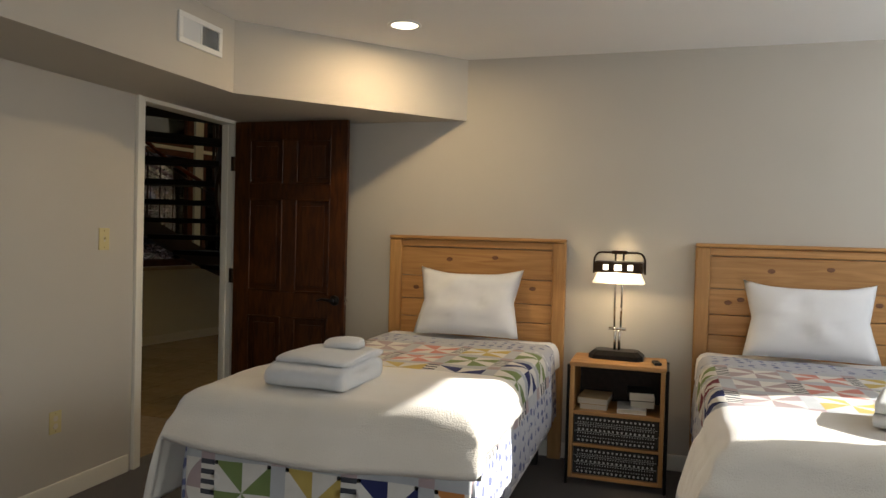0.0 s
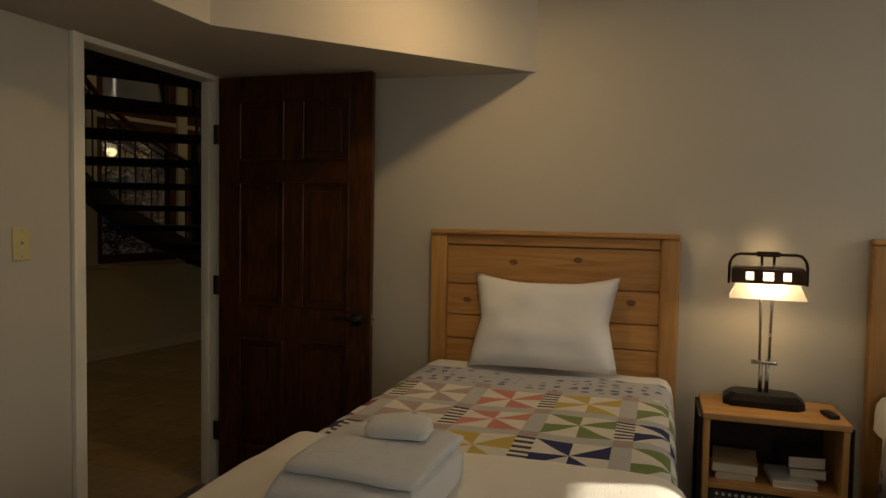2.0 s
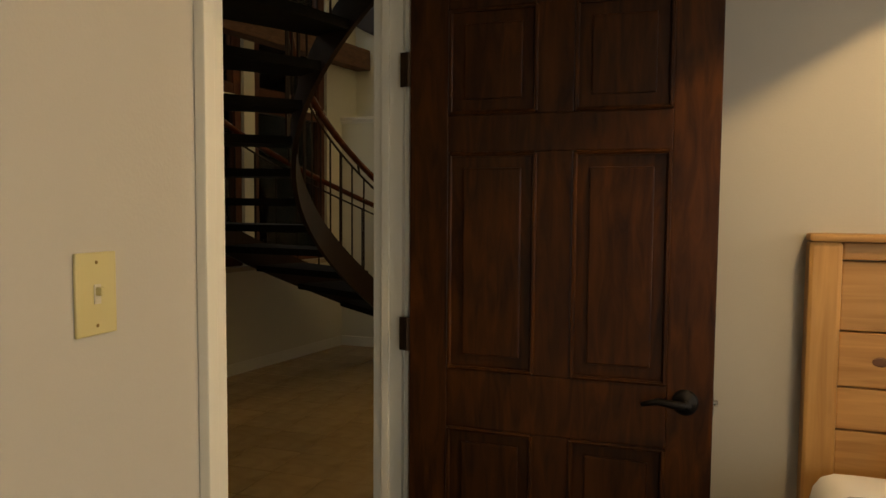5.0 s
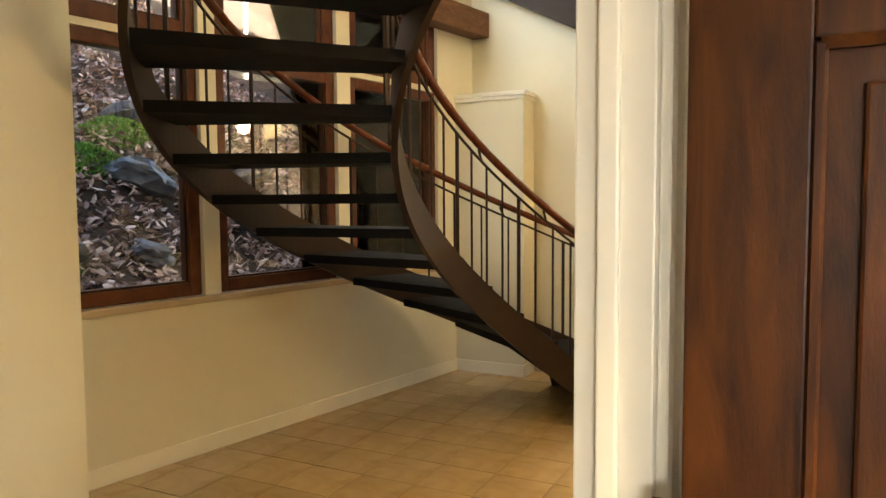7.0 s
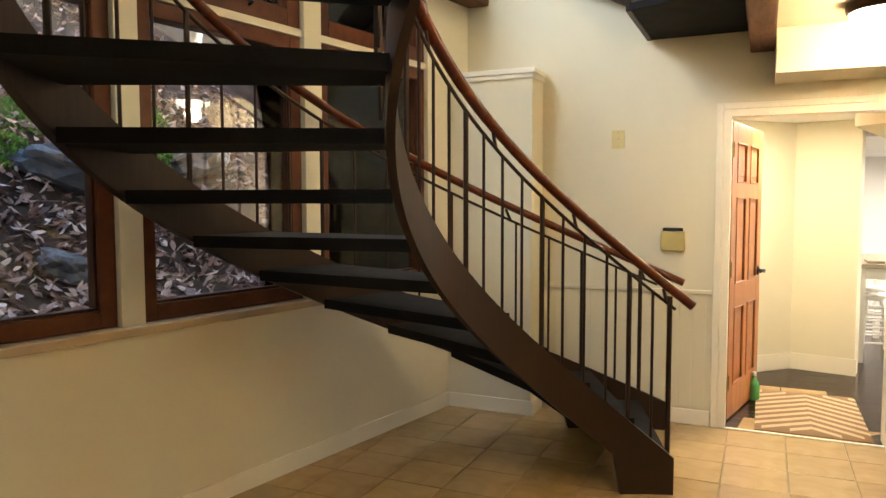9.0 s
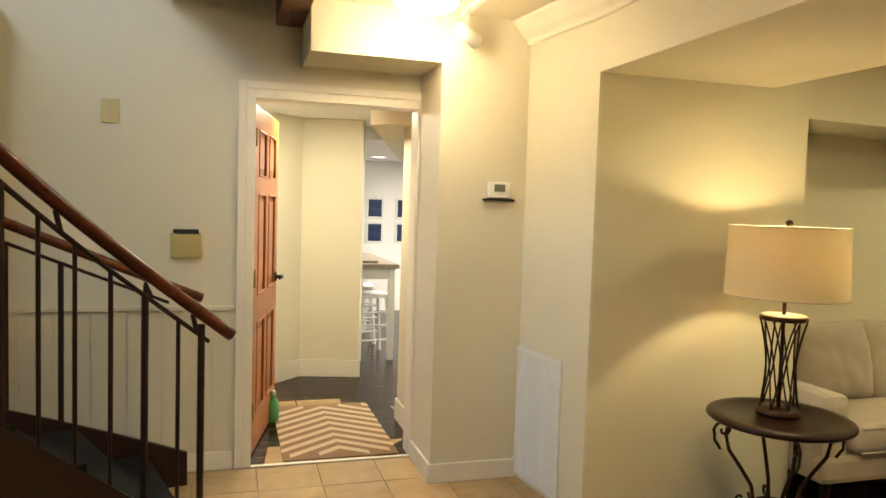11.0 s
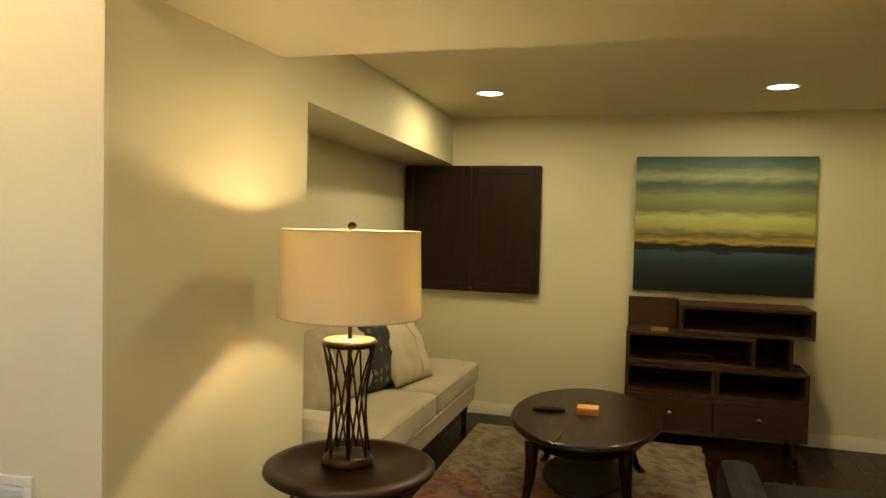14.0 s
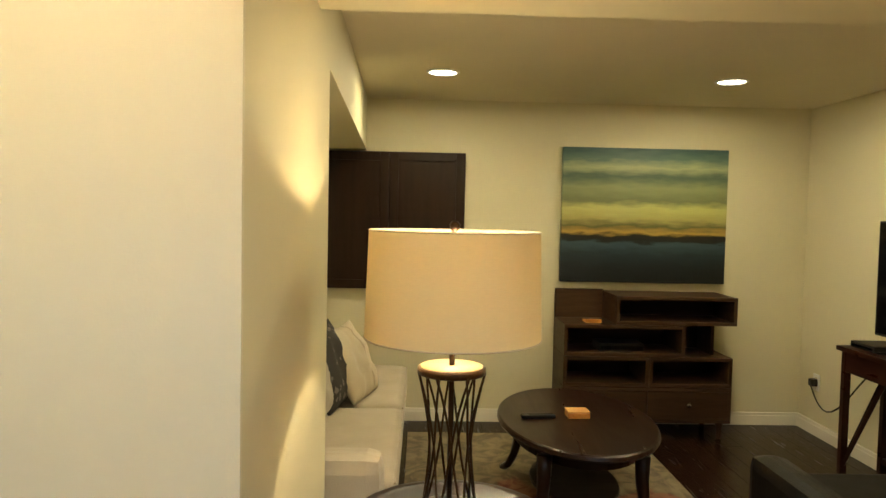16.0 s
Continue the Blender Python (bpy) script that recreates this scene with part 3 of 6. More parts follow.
def panel_door(name, label, width, height, mat, m, knob_side, lever_mat, hinge_mat, hinges):
    """Six-panel door: local x from the hinge along the leaf, y its thickness, z up."""
    door = tagged(thing(name, label, "door", m), kind="structure")
    t = 0.036
    st, mid = 0.118, 0.10
    rails = [(0.0, 0.23), (0.80, 0.97), (1.60, 1.705), (height - 0.125, height)]
    rails = [(a * height / 2.13, b * height / 2.13) for a, b in rails[:3]] + [rails[3]]
    block("stile", (0, 0, 0), (st, t, height), mat, door, 0.003)
    block("stile", (width - st, 0, 0), (width, t, height), mat, door, 0.003)
    for a, b in rails:
        block("rail", (st, 0, a), (width - st, t, b), mat, door, 0.003)
    cx = width / 2
    for (a, b), (c, d) in zip(rails, rails[1:]):
        block("mullion", (cx - mid / 2, 0.0005, b), (cx + mid / 2, t - 0.0005, c), mat, door, 0.003)
        for x0, x1 in ((st, cx - mid / 2), (cx + mid / 2, width - st)):
            bm = bmesh.new()
            box(bm, (x0, 0.012, b), (x1, t - 0.012, c))
            for y0, y1 in ((0.004, 0.013), (t - 0.013, t - 0.004)):
                box(bm, (x0 + 0.045, y0, b + 0.045), (x1 - 0.045, y1, c - 0.045), 0.008)
            ys = (0.001, t - 0.001)
            for y in ys:  # sticking moulding round the panel
                loop = [(x0 + 0.006, y, b + 0.006), (x1 - 0.006, y, b + 0.006), (x1 - 0.006, y, c - 0.006), (x0 + 0.006, y, c - 0.006)]
                for p, q in zip(loop, loop[1:] + loop[:1]):
                    tube(bm, [p, q], 0.007, 6)
            part("panel", bm, mat, door)
    kx, kz = width - 0.07, 0.937
    for y, s in ((0, -1), (t, 1)):
        bm = bmesh.new()
        turn = Matrix.Translation((kx, y, kz)) @ Matrix.Rotation(radians(90) * -s, 4, "X")
        lathe(bm, [(0.034, 0), (0.034, 0.006), (0.026, 0.012), (0.012, 0.014), (0.012, 0.045), (0.016, 0.05)], 24, turn)
        tube(bm, [(kx, y + s * 0.045, kz), (kx - 0.03, y + s * 0.052, kz + 0.004), (kx - 0.07, y + s * 0.05, kz + 0.008), (kx - 0.11, y + s * 0.046, kz - 0.004)], [0.011, 0.011, 0.009, 0.006], 10)
        part("lever_handle", bm, lever_mat, door, "black lever handle with a round rose", True)
    block("latch", (width - 0.001, t / 2 - 0.012, kz - 0.028), (width + 0.002, t / 2 + 0.012, kz + 0.028), CHROME, door, 0, "bright metal latch plate")
    bm = bmesh.new()
    tube(bm, [(width, t / 2, kz), (width + 0.012, t / 2, kz)], 0.008, 10)
    part("latch_bolt", bm, CHROME, door, "bright metal latch bolt")
    for z in hinges:
        bm = bmesh.new()
        tube(bm, [(-0.004, -0.004, z - 0.05), (-0.004, -0.004, z + 0.05)], 0.008, 8)
        box(bm, (-0.03, -0.004, z - 0.05), (0, -0.001, z + 0.05))
        part("hinge", bm, hinge_mat, door, "aged metal hinge")
    return door


panel_door("door_1", "dark walnut six-panel bedroom door standing open", 0.856, 2.14, DOOR_DARK, pose(-2.328, 4.026, 0.012), 1, BLACK, BRONZE, (0.30, 1.07, 1.85))
panel_door("door_2", "honey-stained six-panel kitchen door standing open", 0.83, 1.96, DOOR_HONEY, pose(-3.03, NY + 0.135, 0.012, 0, 0, 78), 1, BLACK, BRASS, (0.25, 1.0, 1.78))


def sash(name, s0, s1, z0, z1, label, frame_w=0.075, depth=0.09):
    win = tagged(thing(name, label, "window", WIN_M), kind="structure")
    for n, lo, hi in (("frame_side", (s0, 0.03, z0), (s0 + frame_w, 0.03 + depth, z1)), ("frame_side", (s1 - frame_w, 0.03, z0), (s1, 0.03 + depth, z1)), ("frame_bottom", (s0 + frame_w, 0.03, z0), (s1 - frame_w, 0.03 + depth, z0 + frame_w)), ("frame_top", (s0 + frame_w, 0.03, z1 - frame_w), (s1 - frame_w, 0.03 + depth, z1))):
        block(n, lo, hi, REDWOOD, win, 0.006)
    bm = bmesh.new()
    for a, b, c, d in ((s0 + frame_w, s0 + frame_w + 0.012, z0 + frame_w, z1 - frame_w), (s1 - frame_w - 0.012, s1 - frame_w, z0 + frame_w, z1 - frame_w), (s0 + frame_w + 0.012, s1 - frame_w - 0.012, z0 + frame_w, z0 + frame_w + 0.012)):
        box(bm, (a, 0.05, c), (b, 0.10, d))
    part("bead", bm, DOOR_DARK, win)
    pane = block("pane", (s0 + frame_w, 0.072, z0 + frame_w), (s1 - frame_w, 0.078, z1 - frame_w), GLASS, win, 0)
    pane.visible_shadow = False
    return win


for i, (a, b) in enumerate(((0.262, 1.268), (1.402, 2.378), (2.492, 3.618))):
    sash("window_%d" % (2 * i + 1), a, b, SILL + 0.006, 2.343, "tall fixed window with a red-brown wood frame")
    sash("window_%d" % (2 * i + 2), a, b, 2.387, 4.198, "upper window with a red-brown wood frame", 0.09)
# latch on the upper sash
bm = bmesh.new()
tube(bm, [(1.75, 0.028, 2.44), (1.75, 0.0, 2.45), (1.86, -0.01, 2.47)], 0.008, 6)
part("window_latch", bm, BLACK, bpy.data.objects["window_4"], "dark metal window latch")

# unseen bedroom windows behind the walker; window_8 fits the sun patches, others add light
for name, lo, hi, axis in (("window_7", (0.0, -2.9, 0.85), (2.4, -2.85, 2.15), 0), ("window_9", (3.25, 0.3, 0.9), (3.30, 2.4, 2.4), 1), ("window_8", (3.25, 2.82, 1.45), (3.30, 3.80, 2.48), 1)):
    win = tagged(thing(name, "assumed white framed bedroom window, out of view, to let light in", "window"), kind="structure")
    w = 0.06
    a0, a1, z0, z1 = lo[axis], hi[axis], lo[2], hi[2]
    for n, p, q, c, d in (("frame_side", a0, a0 + w, z0, z1), ("frame_side", a1 - w, a1, z0, z1), ("frame_rail", a0 + w, a1 - w, z0, z0 + w), ("frame_rail", a0 + w, a1 - w, z1 - w, z1)):
        l, h = list(lo), list(hi)
        l[axis], h[axis], l[2], h[2] = p, q, c, d
        block(n, l, h, TRIM, win, 0.004)
    l, h = list(lo), list(hi)
    l[axis], h[axis], l[2], h[2] = a0 + w, a1 - w, z0 + w, z1 - w
    l[1 - axis], h[1 - axis] = lo[1 - axis] + 0.02, lo[1 - axis] + 0.026
    pane = block("pane", l, h, GLASS, win, 0)
    pane.visible_shadow = False


# ---- staircase ----
SC, RI, RO, STEP, RISE, A0 = Vector((-2.909, 6.626, 0)), 1.14, 2.188, 11.35, 0.1875, 106.3
STEPS = 14


def helix(r, deg, z):
    return SC + Vector((r * math.cos(radians(deg)), r * math.sin(radians(deg)), z))


def ramp_z(deg):
    return RISE * (deg - A0) / STEP


END_IN, END_OUT = -4.8, -6.3  # the handrails run on past the foot
stairs = thing("curved_staircase", "dark bronze curved open staircase with wooden handrails", "staircase")
for i in range(1, STEPS + 1):
    a, b, z = A0 + (STEP * (i - 1) - 2.5 if i > 1 else 0.5), A0 + STEP * i - 0.8, RISE * i
    bm = bmesh.new()
    n = 4
    low, top = [], []
    for k in range(n + 1):
        d = a + (b - a) * k / n
        for lst, zz in ((low, z - 0.05), (top, z)):
            lst.append((bm.verts.new(helix(RI + 0.02, d, zz)), bm.verts.new(helix(RO - 0.02, d, zz))))
    for k in range(n):
        bm.faces.new((top[k][0], top[k][1], top[k + 1][1], top[k + 1][0]))
        bm.faces.new((low[k][0], low[k + 1][0], low[k + 1][1], low[k][1]))
        for j in (0, 1):
            bm.faces.new((low[k][j], low[k + 1][j], top[k + 1][j], top[k][j]))
    for k in (0, n):
        bm.faces.new((low[k][0], low[k][1], top[k][1], top[k][0]))
    part("tread", bm, TREAD, stairs)
for name, r, t, a0, up, down in (("inner_stringer", RI, 0.03, -0.6, 0.196, -0.038), ("outer_stringer", RO, 0.03, -4.6, 0.242, -0.012)):
    bm = bmesh.new()
    grid = []
    for k in range(97):
        d = A0 + a0 + (STEPS * STEP - a0) * k / 96
        z = ramp_z(d)
        hi_z, lo_z = z + up, (max(z + down, 0.0) if d > A0 + 13 else 0.0)
        grid.append([helix(r - t / 2, d, lo_z), helix(r + t / 2, d, lo_z), helix(r + t / 2, d, hi_z), helix(r - t / 2, d, hi_z)])
    sheet(bm, grid, True)
    for row in (grid[0], grid[-1]):
        bm.faces.new([bm.verts.new(p) for p in row])
    part(name, bm, STEEL, stairs, smooth=False)
for name, r, rise, a0 in (("inner_handrail", RI + 0.04, 1.018, END_IN), ("outer_handrail", RO - 0.002, 1.052, END_OUT)):
    ds = [A0 + a0 + (STEPS * STEP - a0) * k / 80 for k in range(81)]
    bm = bmesh.new()
    tube(bm, [helix(r, d, ramp_z(d) + rise) for d in ds], 0.024, 10, 1.15)
    part(name, bm, RAIL, stairs, "red-brown wooden handrail", True)
    bm = bmesh.new()
    tube(bm, [helix(r, d, ramp_z(d) + rise - 0.085) for d in ds[2:]], 0.009, 6)
    under = part("under_rail", bm, STEEL, stairs, "thin steel rail", True)
    for k in range(0, 81, 11):
        bm = bmesh.new()
        d = ds[min(k + 3, 80)]
        tube(bm, [helix(r, d, ramp_z(d) + rise - 0.085), helix(r, d + 0.8, ramp_z(d) + rise - 0.015)], 0.009, 6)
        part("bracket", bm, STEEL, under)
    for k in range(2 * STEPS):
        d = A0 + 4.6 + STEP / 2 * k
        bm = bmesh.new()
        tube(bm, [helix(r, d, ramp_z(d) + 0.15), helix(r, d, ramp_z(d) + rise - 0.085)], 0.0125 if k % 4 == 1 else 0.0075, 6)
        part("baluster", bm, STEEL, stairs)
    bm = bmesh.new()
    tube(bm, [helix(r, A0 + 0.6, 0.0), helix(r, A0 + 0.6, rise - 0.03)], 0.013, 8)
    part("end_post", bm, STEEL, stairs)

# the dark underside of the flight above, near the north wall
upper = thing("upper_stair_landing", "dark underside of an upper stair landing", "landing")
bm = bmesh.new()
prism(bm, [(-3.54, 8.15), (-2.95, 7.9), (-2.95, NY - 0.005), (-3.54, NY - 0.005)], 2.505, 2.545)
part("plate", bm, TREAD, upper)
bm = bmesh.new()
grid = []
for k in range(25):
    u = k / 24
    x, y, z = -3.54 - 1.25 * u, NY - 0.10 - 0.02 * u, 2.64 + 0.65 * u
    grid.append([Vector((x, y - 0.02, z)), Vector((x, y + 0.02, z)), Vector((x, y + 0.02, z + 0.3)), Vector((x, y - 0.02, z + 0.3))])
sheet(bm, grid, True)
part("stringer", bm, STEEL, upper)
block("riser_plate", (-3.56, 8.15, 2.50), (-3.53, NY - 0.005, 2.85), STEEL, upper, 0.003)


# ---- bedroom things ----
def drape(x0, x1, y0, y1, top, drop_side, drop_foot, puff=0.0, seed=0.0, r=0.06, lift=0.0, gap=0.0, flare=0.04):
    """Maps flat cloth coordinates (u across from the bed's middle, v from the foot edge) to a cloth lying on a bed and hanging over its edges."""
    half, cx = (x1 - x0) / 2, (x0 + x1) / 2

    def fold(d):  # distance past the edge -> (outwards, down)
        if d <= 0:
            return 0.0, 0.0
        if d < r * math.pi / 2:
            a = d / r
            return r * math.sin(a), r * (1 - math.cos(a))
        return r + flare * (d - r * 1.57) + gap * min(1.0, (d - r * 1.57) / 0.05), r + (d - r * math.pi / 2)

    def at(u, v):
        du, dv = max(0.0, abs(u) - (half - r)), max(0.0, -(v - r))
        ox, zx = fold(du)
        oy, zy = fold(dv)
        x = cx + math.copysign(min(abs(u), half - r) + ox, u)
        y = y0 + (max(v, r) - oy if dv > 0 else v)
        z = top + lift - max(zx, zy)
        n = noise.noise((u * 3.1 + seed, v * 3.1, seed))
        f = noise.noise((u * 9 + seed, v * 9, 3 + seed))
        if zx > 0.05 or zy > 0.05:
            w = math.sin(v * 21 + seed * 3 + 2 * n) * 0.012 * min(1, zx / 0.3) if zx > zy else 0
            x += math.copysign(w + 0.01 * n, u) if zx > 0.05 else 0
            y -= (0.006 * math.sin(u * 13 + seed) + 0.008 * n) if zy > 0.05 else 0
        else:
            z += puff * n + 0.35 * puff * f
        return Vector((x, y, z))
    return at


def cloth_print(name, base, dark):
    """Small scattered sprigs on a pale ground."""
    m = material(name, base, [v * 0.94 for v in base], 0.9, scale=5, bump=0.15, fine=200)
    nodes, link = links(m)
    b = nodes["Principled BSDF"]
    old = b.inputs["Base Color"].links[0].from_socket
    vor, cut, mix, coord, wob = (nodes.new(n) for n in ("ShaderNodeTexVoronoi", "ShaderNodeMath", "ShaderNodeMix", "ShaderNodeTexCoord", "ShaderNodeTexNoise"))
    vor.inputs["Scale"].default_value, vor.inputs["Randomness"].default_value = 17, 0.35
    wob.inputs["Scale"].default_value = 60
    mixv = nodes.new("ShaderNodeMath")
    mixv.operation, mixv.inputs[1].default_value = "MULTIPLY_ADD", 0.55
    cut.operation, cut.inputs[1].default_value = "LESS_THAN", 0.56
    mix.data_type = "RGBA"
    link(coord.outputs["Object"], vor.inputs["Vector"]), link(coord.outputs["Object"], wob.inputs["Vector"])
    link(wob.outputs["Fac"], mixv.inputs[0]), link(vor.outputs["Distance"], mixv.inputs[2]), link(mixv.outputs[0], cut.inputs[0])
    link(cut.outputs[0], mix.inputs[0]), link(old, mix.inputs[6])
    mix.inputs[7].default_value = (*dark, 1)
    link(mix.outputs[2], b.inputs["Base Color"])
    return m


def cloth(name, c):
    return material(name, c, [v * 0.9 for v in c], 0.92, scale=14, bump=0.25, fine=240)


SPRIG = cloth_print("blue_sprig_print", (0.42, 0.42, 0.45), (0.11, 0.12, 0.22))
PATCH = [cloth("quilt_white", (0.66, 0.62, 0.55)), SPRIG, cloth("quilt_grey_sashing", (0.44, 0.44, 0.44)), cloth("quilt_green", (0.17, 0.22, 0.07)), cloth("quilt_yellow", (0.50, 0.36, 0.09)), cloth("quilt_navy", (0.03, 0.035, 0.11)), cloth("quilt_crimson", (0.17, 0.015, 0.025)), cloth("quilt_coral", (0.55, 0.21, 0.16)), cloth("quilt_mauve", (0.38, 0.29, 0.28)), cloth("quilt_orange", (0.50, 0.20, 0.05)), cloth("quilt_black_stripe", (0.06, 0.06, 0.07))]


def quilt(bed, at, half, y_len, drop, foot, seed, x_sign):
    """A pinwheel quilt: blocks of eight triangles between grey strips, striped short bars at crossings, a sprigged border at the head."""
    rng = random.Random(seed)
    bm, edge = bmesh.new(), bmesh.new()
    block_w, sash_w, border = 0.235, 0.062, 0.27

    def tri(p, q, s, mat, depth=2):
        if depth == 0:
            f = bm.faces.new([bm.verts.new(at(*w)) for w in (p, q, s)])
            f.material_index, f.smooth = mat, True
            return
        a, b, c = [((i[0] + j[0]) / 2, (i[1] + j[1]) / 2) for i, j in ((p, q), (q, s), (s, p))]
        for t3 in ((p, a, c), (a, q, b), (c, b, s), (a, b, c)):
            tri(*t3, mat, depth - 1)

    def quad(u0, u1, v0, v1, mat, nu=1, nv=1, to=None):
        to = to or bm
        for i in range(nu):
            for j in range(nv):
                a0, a1 = u0 + (u1 - u0) * i / nu, u0 + (u1 - u0) * (i + 1) / nu
                b0, b1 = v0 + (v1 - v0) * j / nv, v0 + (v1 - v0) * (j + 1) / nv
                f = to.faces.new([to.verts.new(at(*w)) for w in ((a0, b0), (a1, b0), (a1, b1), (a0, b1))])
                f.material_index, f.smooth = mat, True

    pitch = block_w + sash_w
    wide = half + drop
    cols = int(2 * (wide - 0.12) / pitch)
    u_start = -cols * pitch / 2
    v_end = y_len - border
    rows = int((v_end + foot) / pitch)
    v_start = v_end - rows * pitch
    quad(-wide, wide, v_end, y_len, 1, 60, 9, edge)
    quad(-wide, u_start, v_start, v_end, 1, 8, 60, edge), quad(u_start + cols * pitch, wide, v_start, v_end, 1, 8, 60, edge)
    colours = [3, 8, 7, 6, 8, 4, 7, 5, 8, 3]
    head_rows = [[3, 8, 7, 4, 3], [6, 8, 7, 3, 5], [5, 8, 4, 5, 3]]
    foot_row = [8, 3, 4, 5, 9] if x_sign < 0 else [6, 6, 9, 4, 3]
    for i in range(cols):
        for j in range(rows):
            u, v = u_start + i * pitch, v_start + j * pitch
            c = colours[(i * 3 + j * 5 + rng.randrange(3)) % len(colours)]
            if j >= rows - 3:
                c = head_rows[rows - 1 - j][i % 5]
            elif j < 2:
                c = foot_row[(i + j) % 5]
            h = block_w / 2
            m = (u + h, v + h)
            ring = [(u, v), (u + h, v), (u + 2 * h, v), (u + 2 * h, v + h), (u + 2 * h, v + 2 * h), (u + h, v + 2 * h), (u, v + 2 * h), (u, v + h)]
            for k in range(8):
                tri(m, ring[k], ring[(k + 1) % 8], c if k % 2 else 0)
            quad(u, u + block_w, v + block_w, v + pitch, 2, 5, 2)
            stripes = 12
            for k in range(stripes if (i + j) % 2 == 0 else 0):
                quad(u + block_w, u + pitch, v + block_w * k / stripes, v + block_w * (k + 1) / stripes, 10 if k % 2 else 0, 2, 1)
            if (i + j) % 2:
                quad(u + block_w, u + pitch, v, v + block_w, 2, 2, 5)
            quad(u + block_w, u + pitch, v + block_w, v + pitch, 8, 2, 2)
    bmesh.ops.remove_doubles(bm, verts=bm.verts, dist=0.0006)
    ob = part("patchwork_quilt", bm, PATCH)
    bmesh.ops.remove_doubles(edge, verts=edge.verts, dist=0.0006)
    part("printed_border", edge, PATCH, ob, "blue sprigged border of the quilt")
    tagged(ob, "pinwheel patchwork quilt draped over a bed", "quilt", "quilts")
    return ob


def cushion(bm, w, h, t, m, seed=0.0, corner=0.12, nx=20, ny=16):
    """A stuffed pillow with pinched corners, centred, its face in local x and z."""
    for side in (1, -1):
        grid = []
        for j in range(ny + 1):
            v = 2 * j / ny - 1
            row = []
            for i in range(nx + 1):
                u = 2 * i / nx - 1
                k = max(0.0, (1 - abs(u) ** 2.6)) ** 0.55 * max(0.0, (1 - abs(v) ** 2.6)) ** 0.55
                pin = 1 - corner * (1 - abs(v)) * abs(u) ** 3 * 0.6
                pinv = 1 - corner * (1.0 if v > 0 else 0.15) * (1 - abs(u) ** 2) * abs(v) ** 3
                d = t / 2 * k + 0.022 * k * noise.noise((u * 2.2 + seed, v * 2.2, seed * side)) + 0.014 * k * noise.noise((u * 4 + v * 3 + seed, v * 2 - u * 2, 2.0 + side)) + 0.006 * k * noise.noise((u * 11 + v * 9 + seed, v * 3, 5.0 + side))
                row.append(m @ Vector((u * w / 2 * pin, side * d, v * h / 2 * pinv)))
            grid.append(row)
        sheet(bm, grid)
    bmesh.ops.remove_doubles(bm, verts=bm.verts, dist=0.001)


def headboard_planks(bed, x0, x1):
    z_top = 1.388
    ends = [0.28, 0.60, 0.855, 0.975, 1.13, 1.325]
    post = 0.085
    for a, b in ((x0, x0 + post), (x1 - post, x1)):
        block("post", (a, 4.215, 0.0), (b, 4.275, z_top - 0.012), PINE_UP, bed, 0.012)
    for k, (a, b) in enumerate(zip(ends, ends[1:])):
        ob = block("plank", (x0 + post, 4.238, a + 0.002), (x1 - post, 4.272, b - 0.002), PINE, bed, 0.005)
    block("top_rail", (x0 + post, 4.228, 1.327), (x1 - post, 4.274, z_top - 0.014), PINE, bed, 0.006)
    block("cap", (x0, 4.205, z_top - 0.012), (x1, 4.276, z_top + 0.01), PINE, bed, 0.008)
    for dx, z in ((0.42, 1.245), (0.73, 1.265), (0.26, 1.07), (0.19, 1.05), (0.98, 1.075)):
        bm = bmesh.new()
        lathe(bm, [(0.017, 0), (0.014, 0.0015), (0.006, 0.002)], 14, Matrix.Translation((x0 + dx, 4.2378, z)) @ Matrix.Rotation(radians(90), 4, "X"), 1.25, 0.8)
        part("knot", bm, KNOT, bed, "dark pine knot")


def make_bed(x0, x1, seed):
    bed = thing("twin_bed", "twin bed with a honey pine plank headboard", "bed", group="twin beds")
    headboard_planks(bed, x0 - 0.02, x1 + 0.02)
    block("box_spring", (x0 + 0.04, 2.12, 0.18), (x1 - 0.04, 4.20, 0.44), COTTON, bed, 0.03, "white box spring")
    block("mattress", (x0 + 0.03, 2.11, 0.44), (x1 - 0.03, 4.205, 0.735), COTTON, bed, 0.05, "white mattress")
    for x in (x0 + 0.1, x1 - 0.16):
        for y in (2.2, 4.05):
            block("leg", (x, y, 0), (x + 0.06, y + 0.06, 0.18), CHARCOAL, bed, 0.004)
    half = (x1 - x0) / 2
    at = drape(x0, x1, 2.08, 4.2, 0.752, 0.4, 0.45, 0.012, seed)
    # sheet folded down at the head
    bm = bmesh.new()
    grid = [[at(-half - 0.12 + (2 * half + 0.24) * i / 40, 1.72 + 0.36 * j / 8) for i in range(41)] for j in range(9)]
    sheet(bm, grid)
    tagged(part("bed_sheet", bm, COTTON, None, "", True), "white cotton sheet at the head of a bed", "sheet", "bed sheets")
    at_q = drape(x0, x1, 2.08, 4.2, 0.752, 0.4, 0.45, 0.012, seed, lift=0.010, r=0.065)
    quilt(bed, at_q, half, 1.90, 0.40, 0.46, int(seed * 10), x0)
    return bed


make_bed(-1.21, -0.06, 0.7)
make_bed(0.75, 1.90, 3.3)


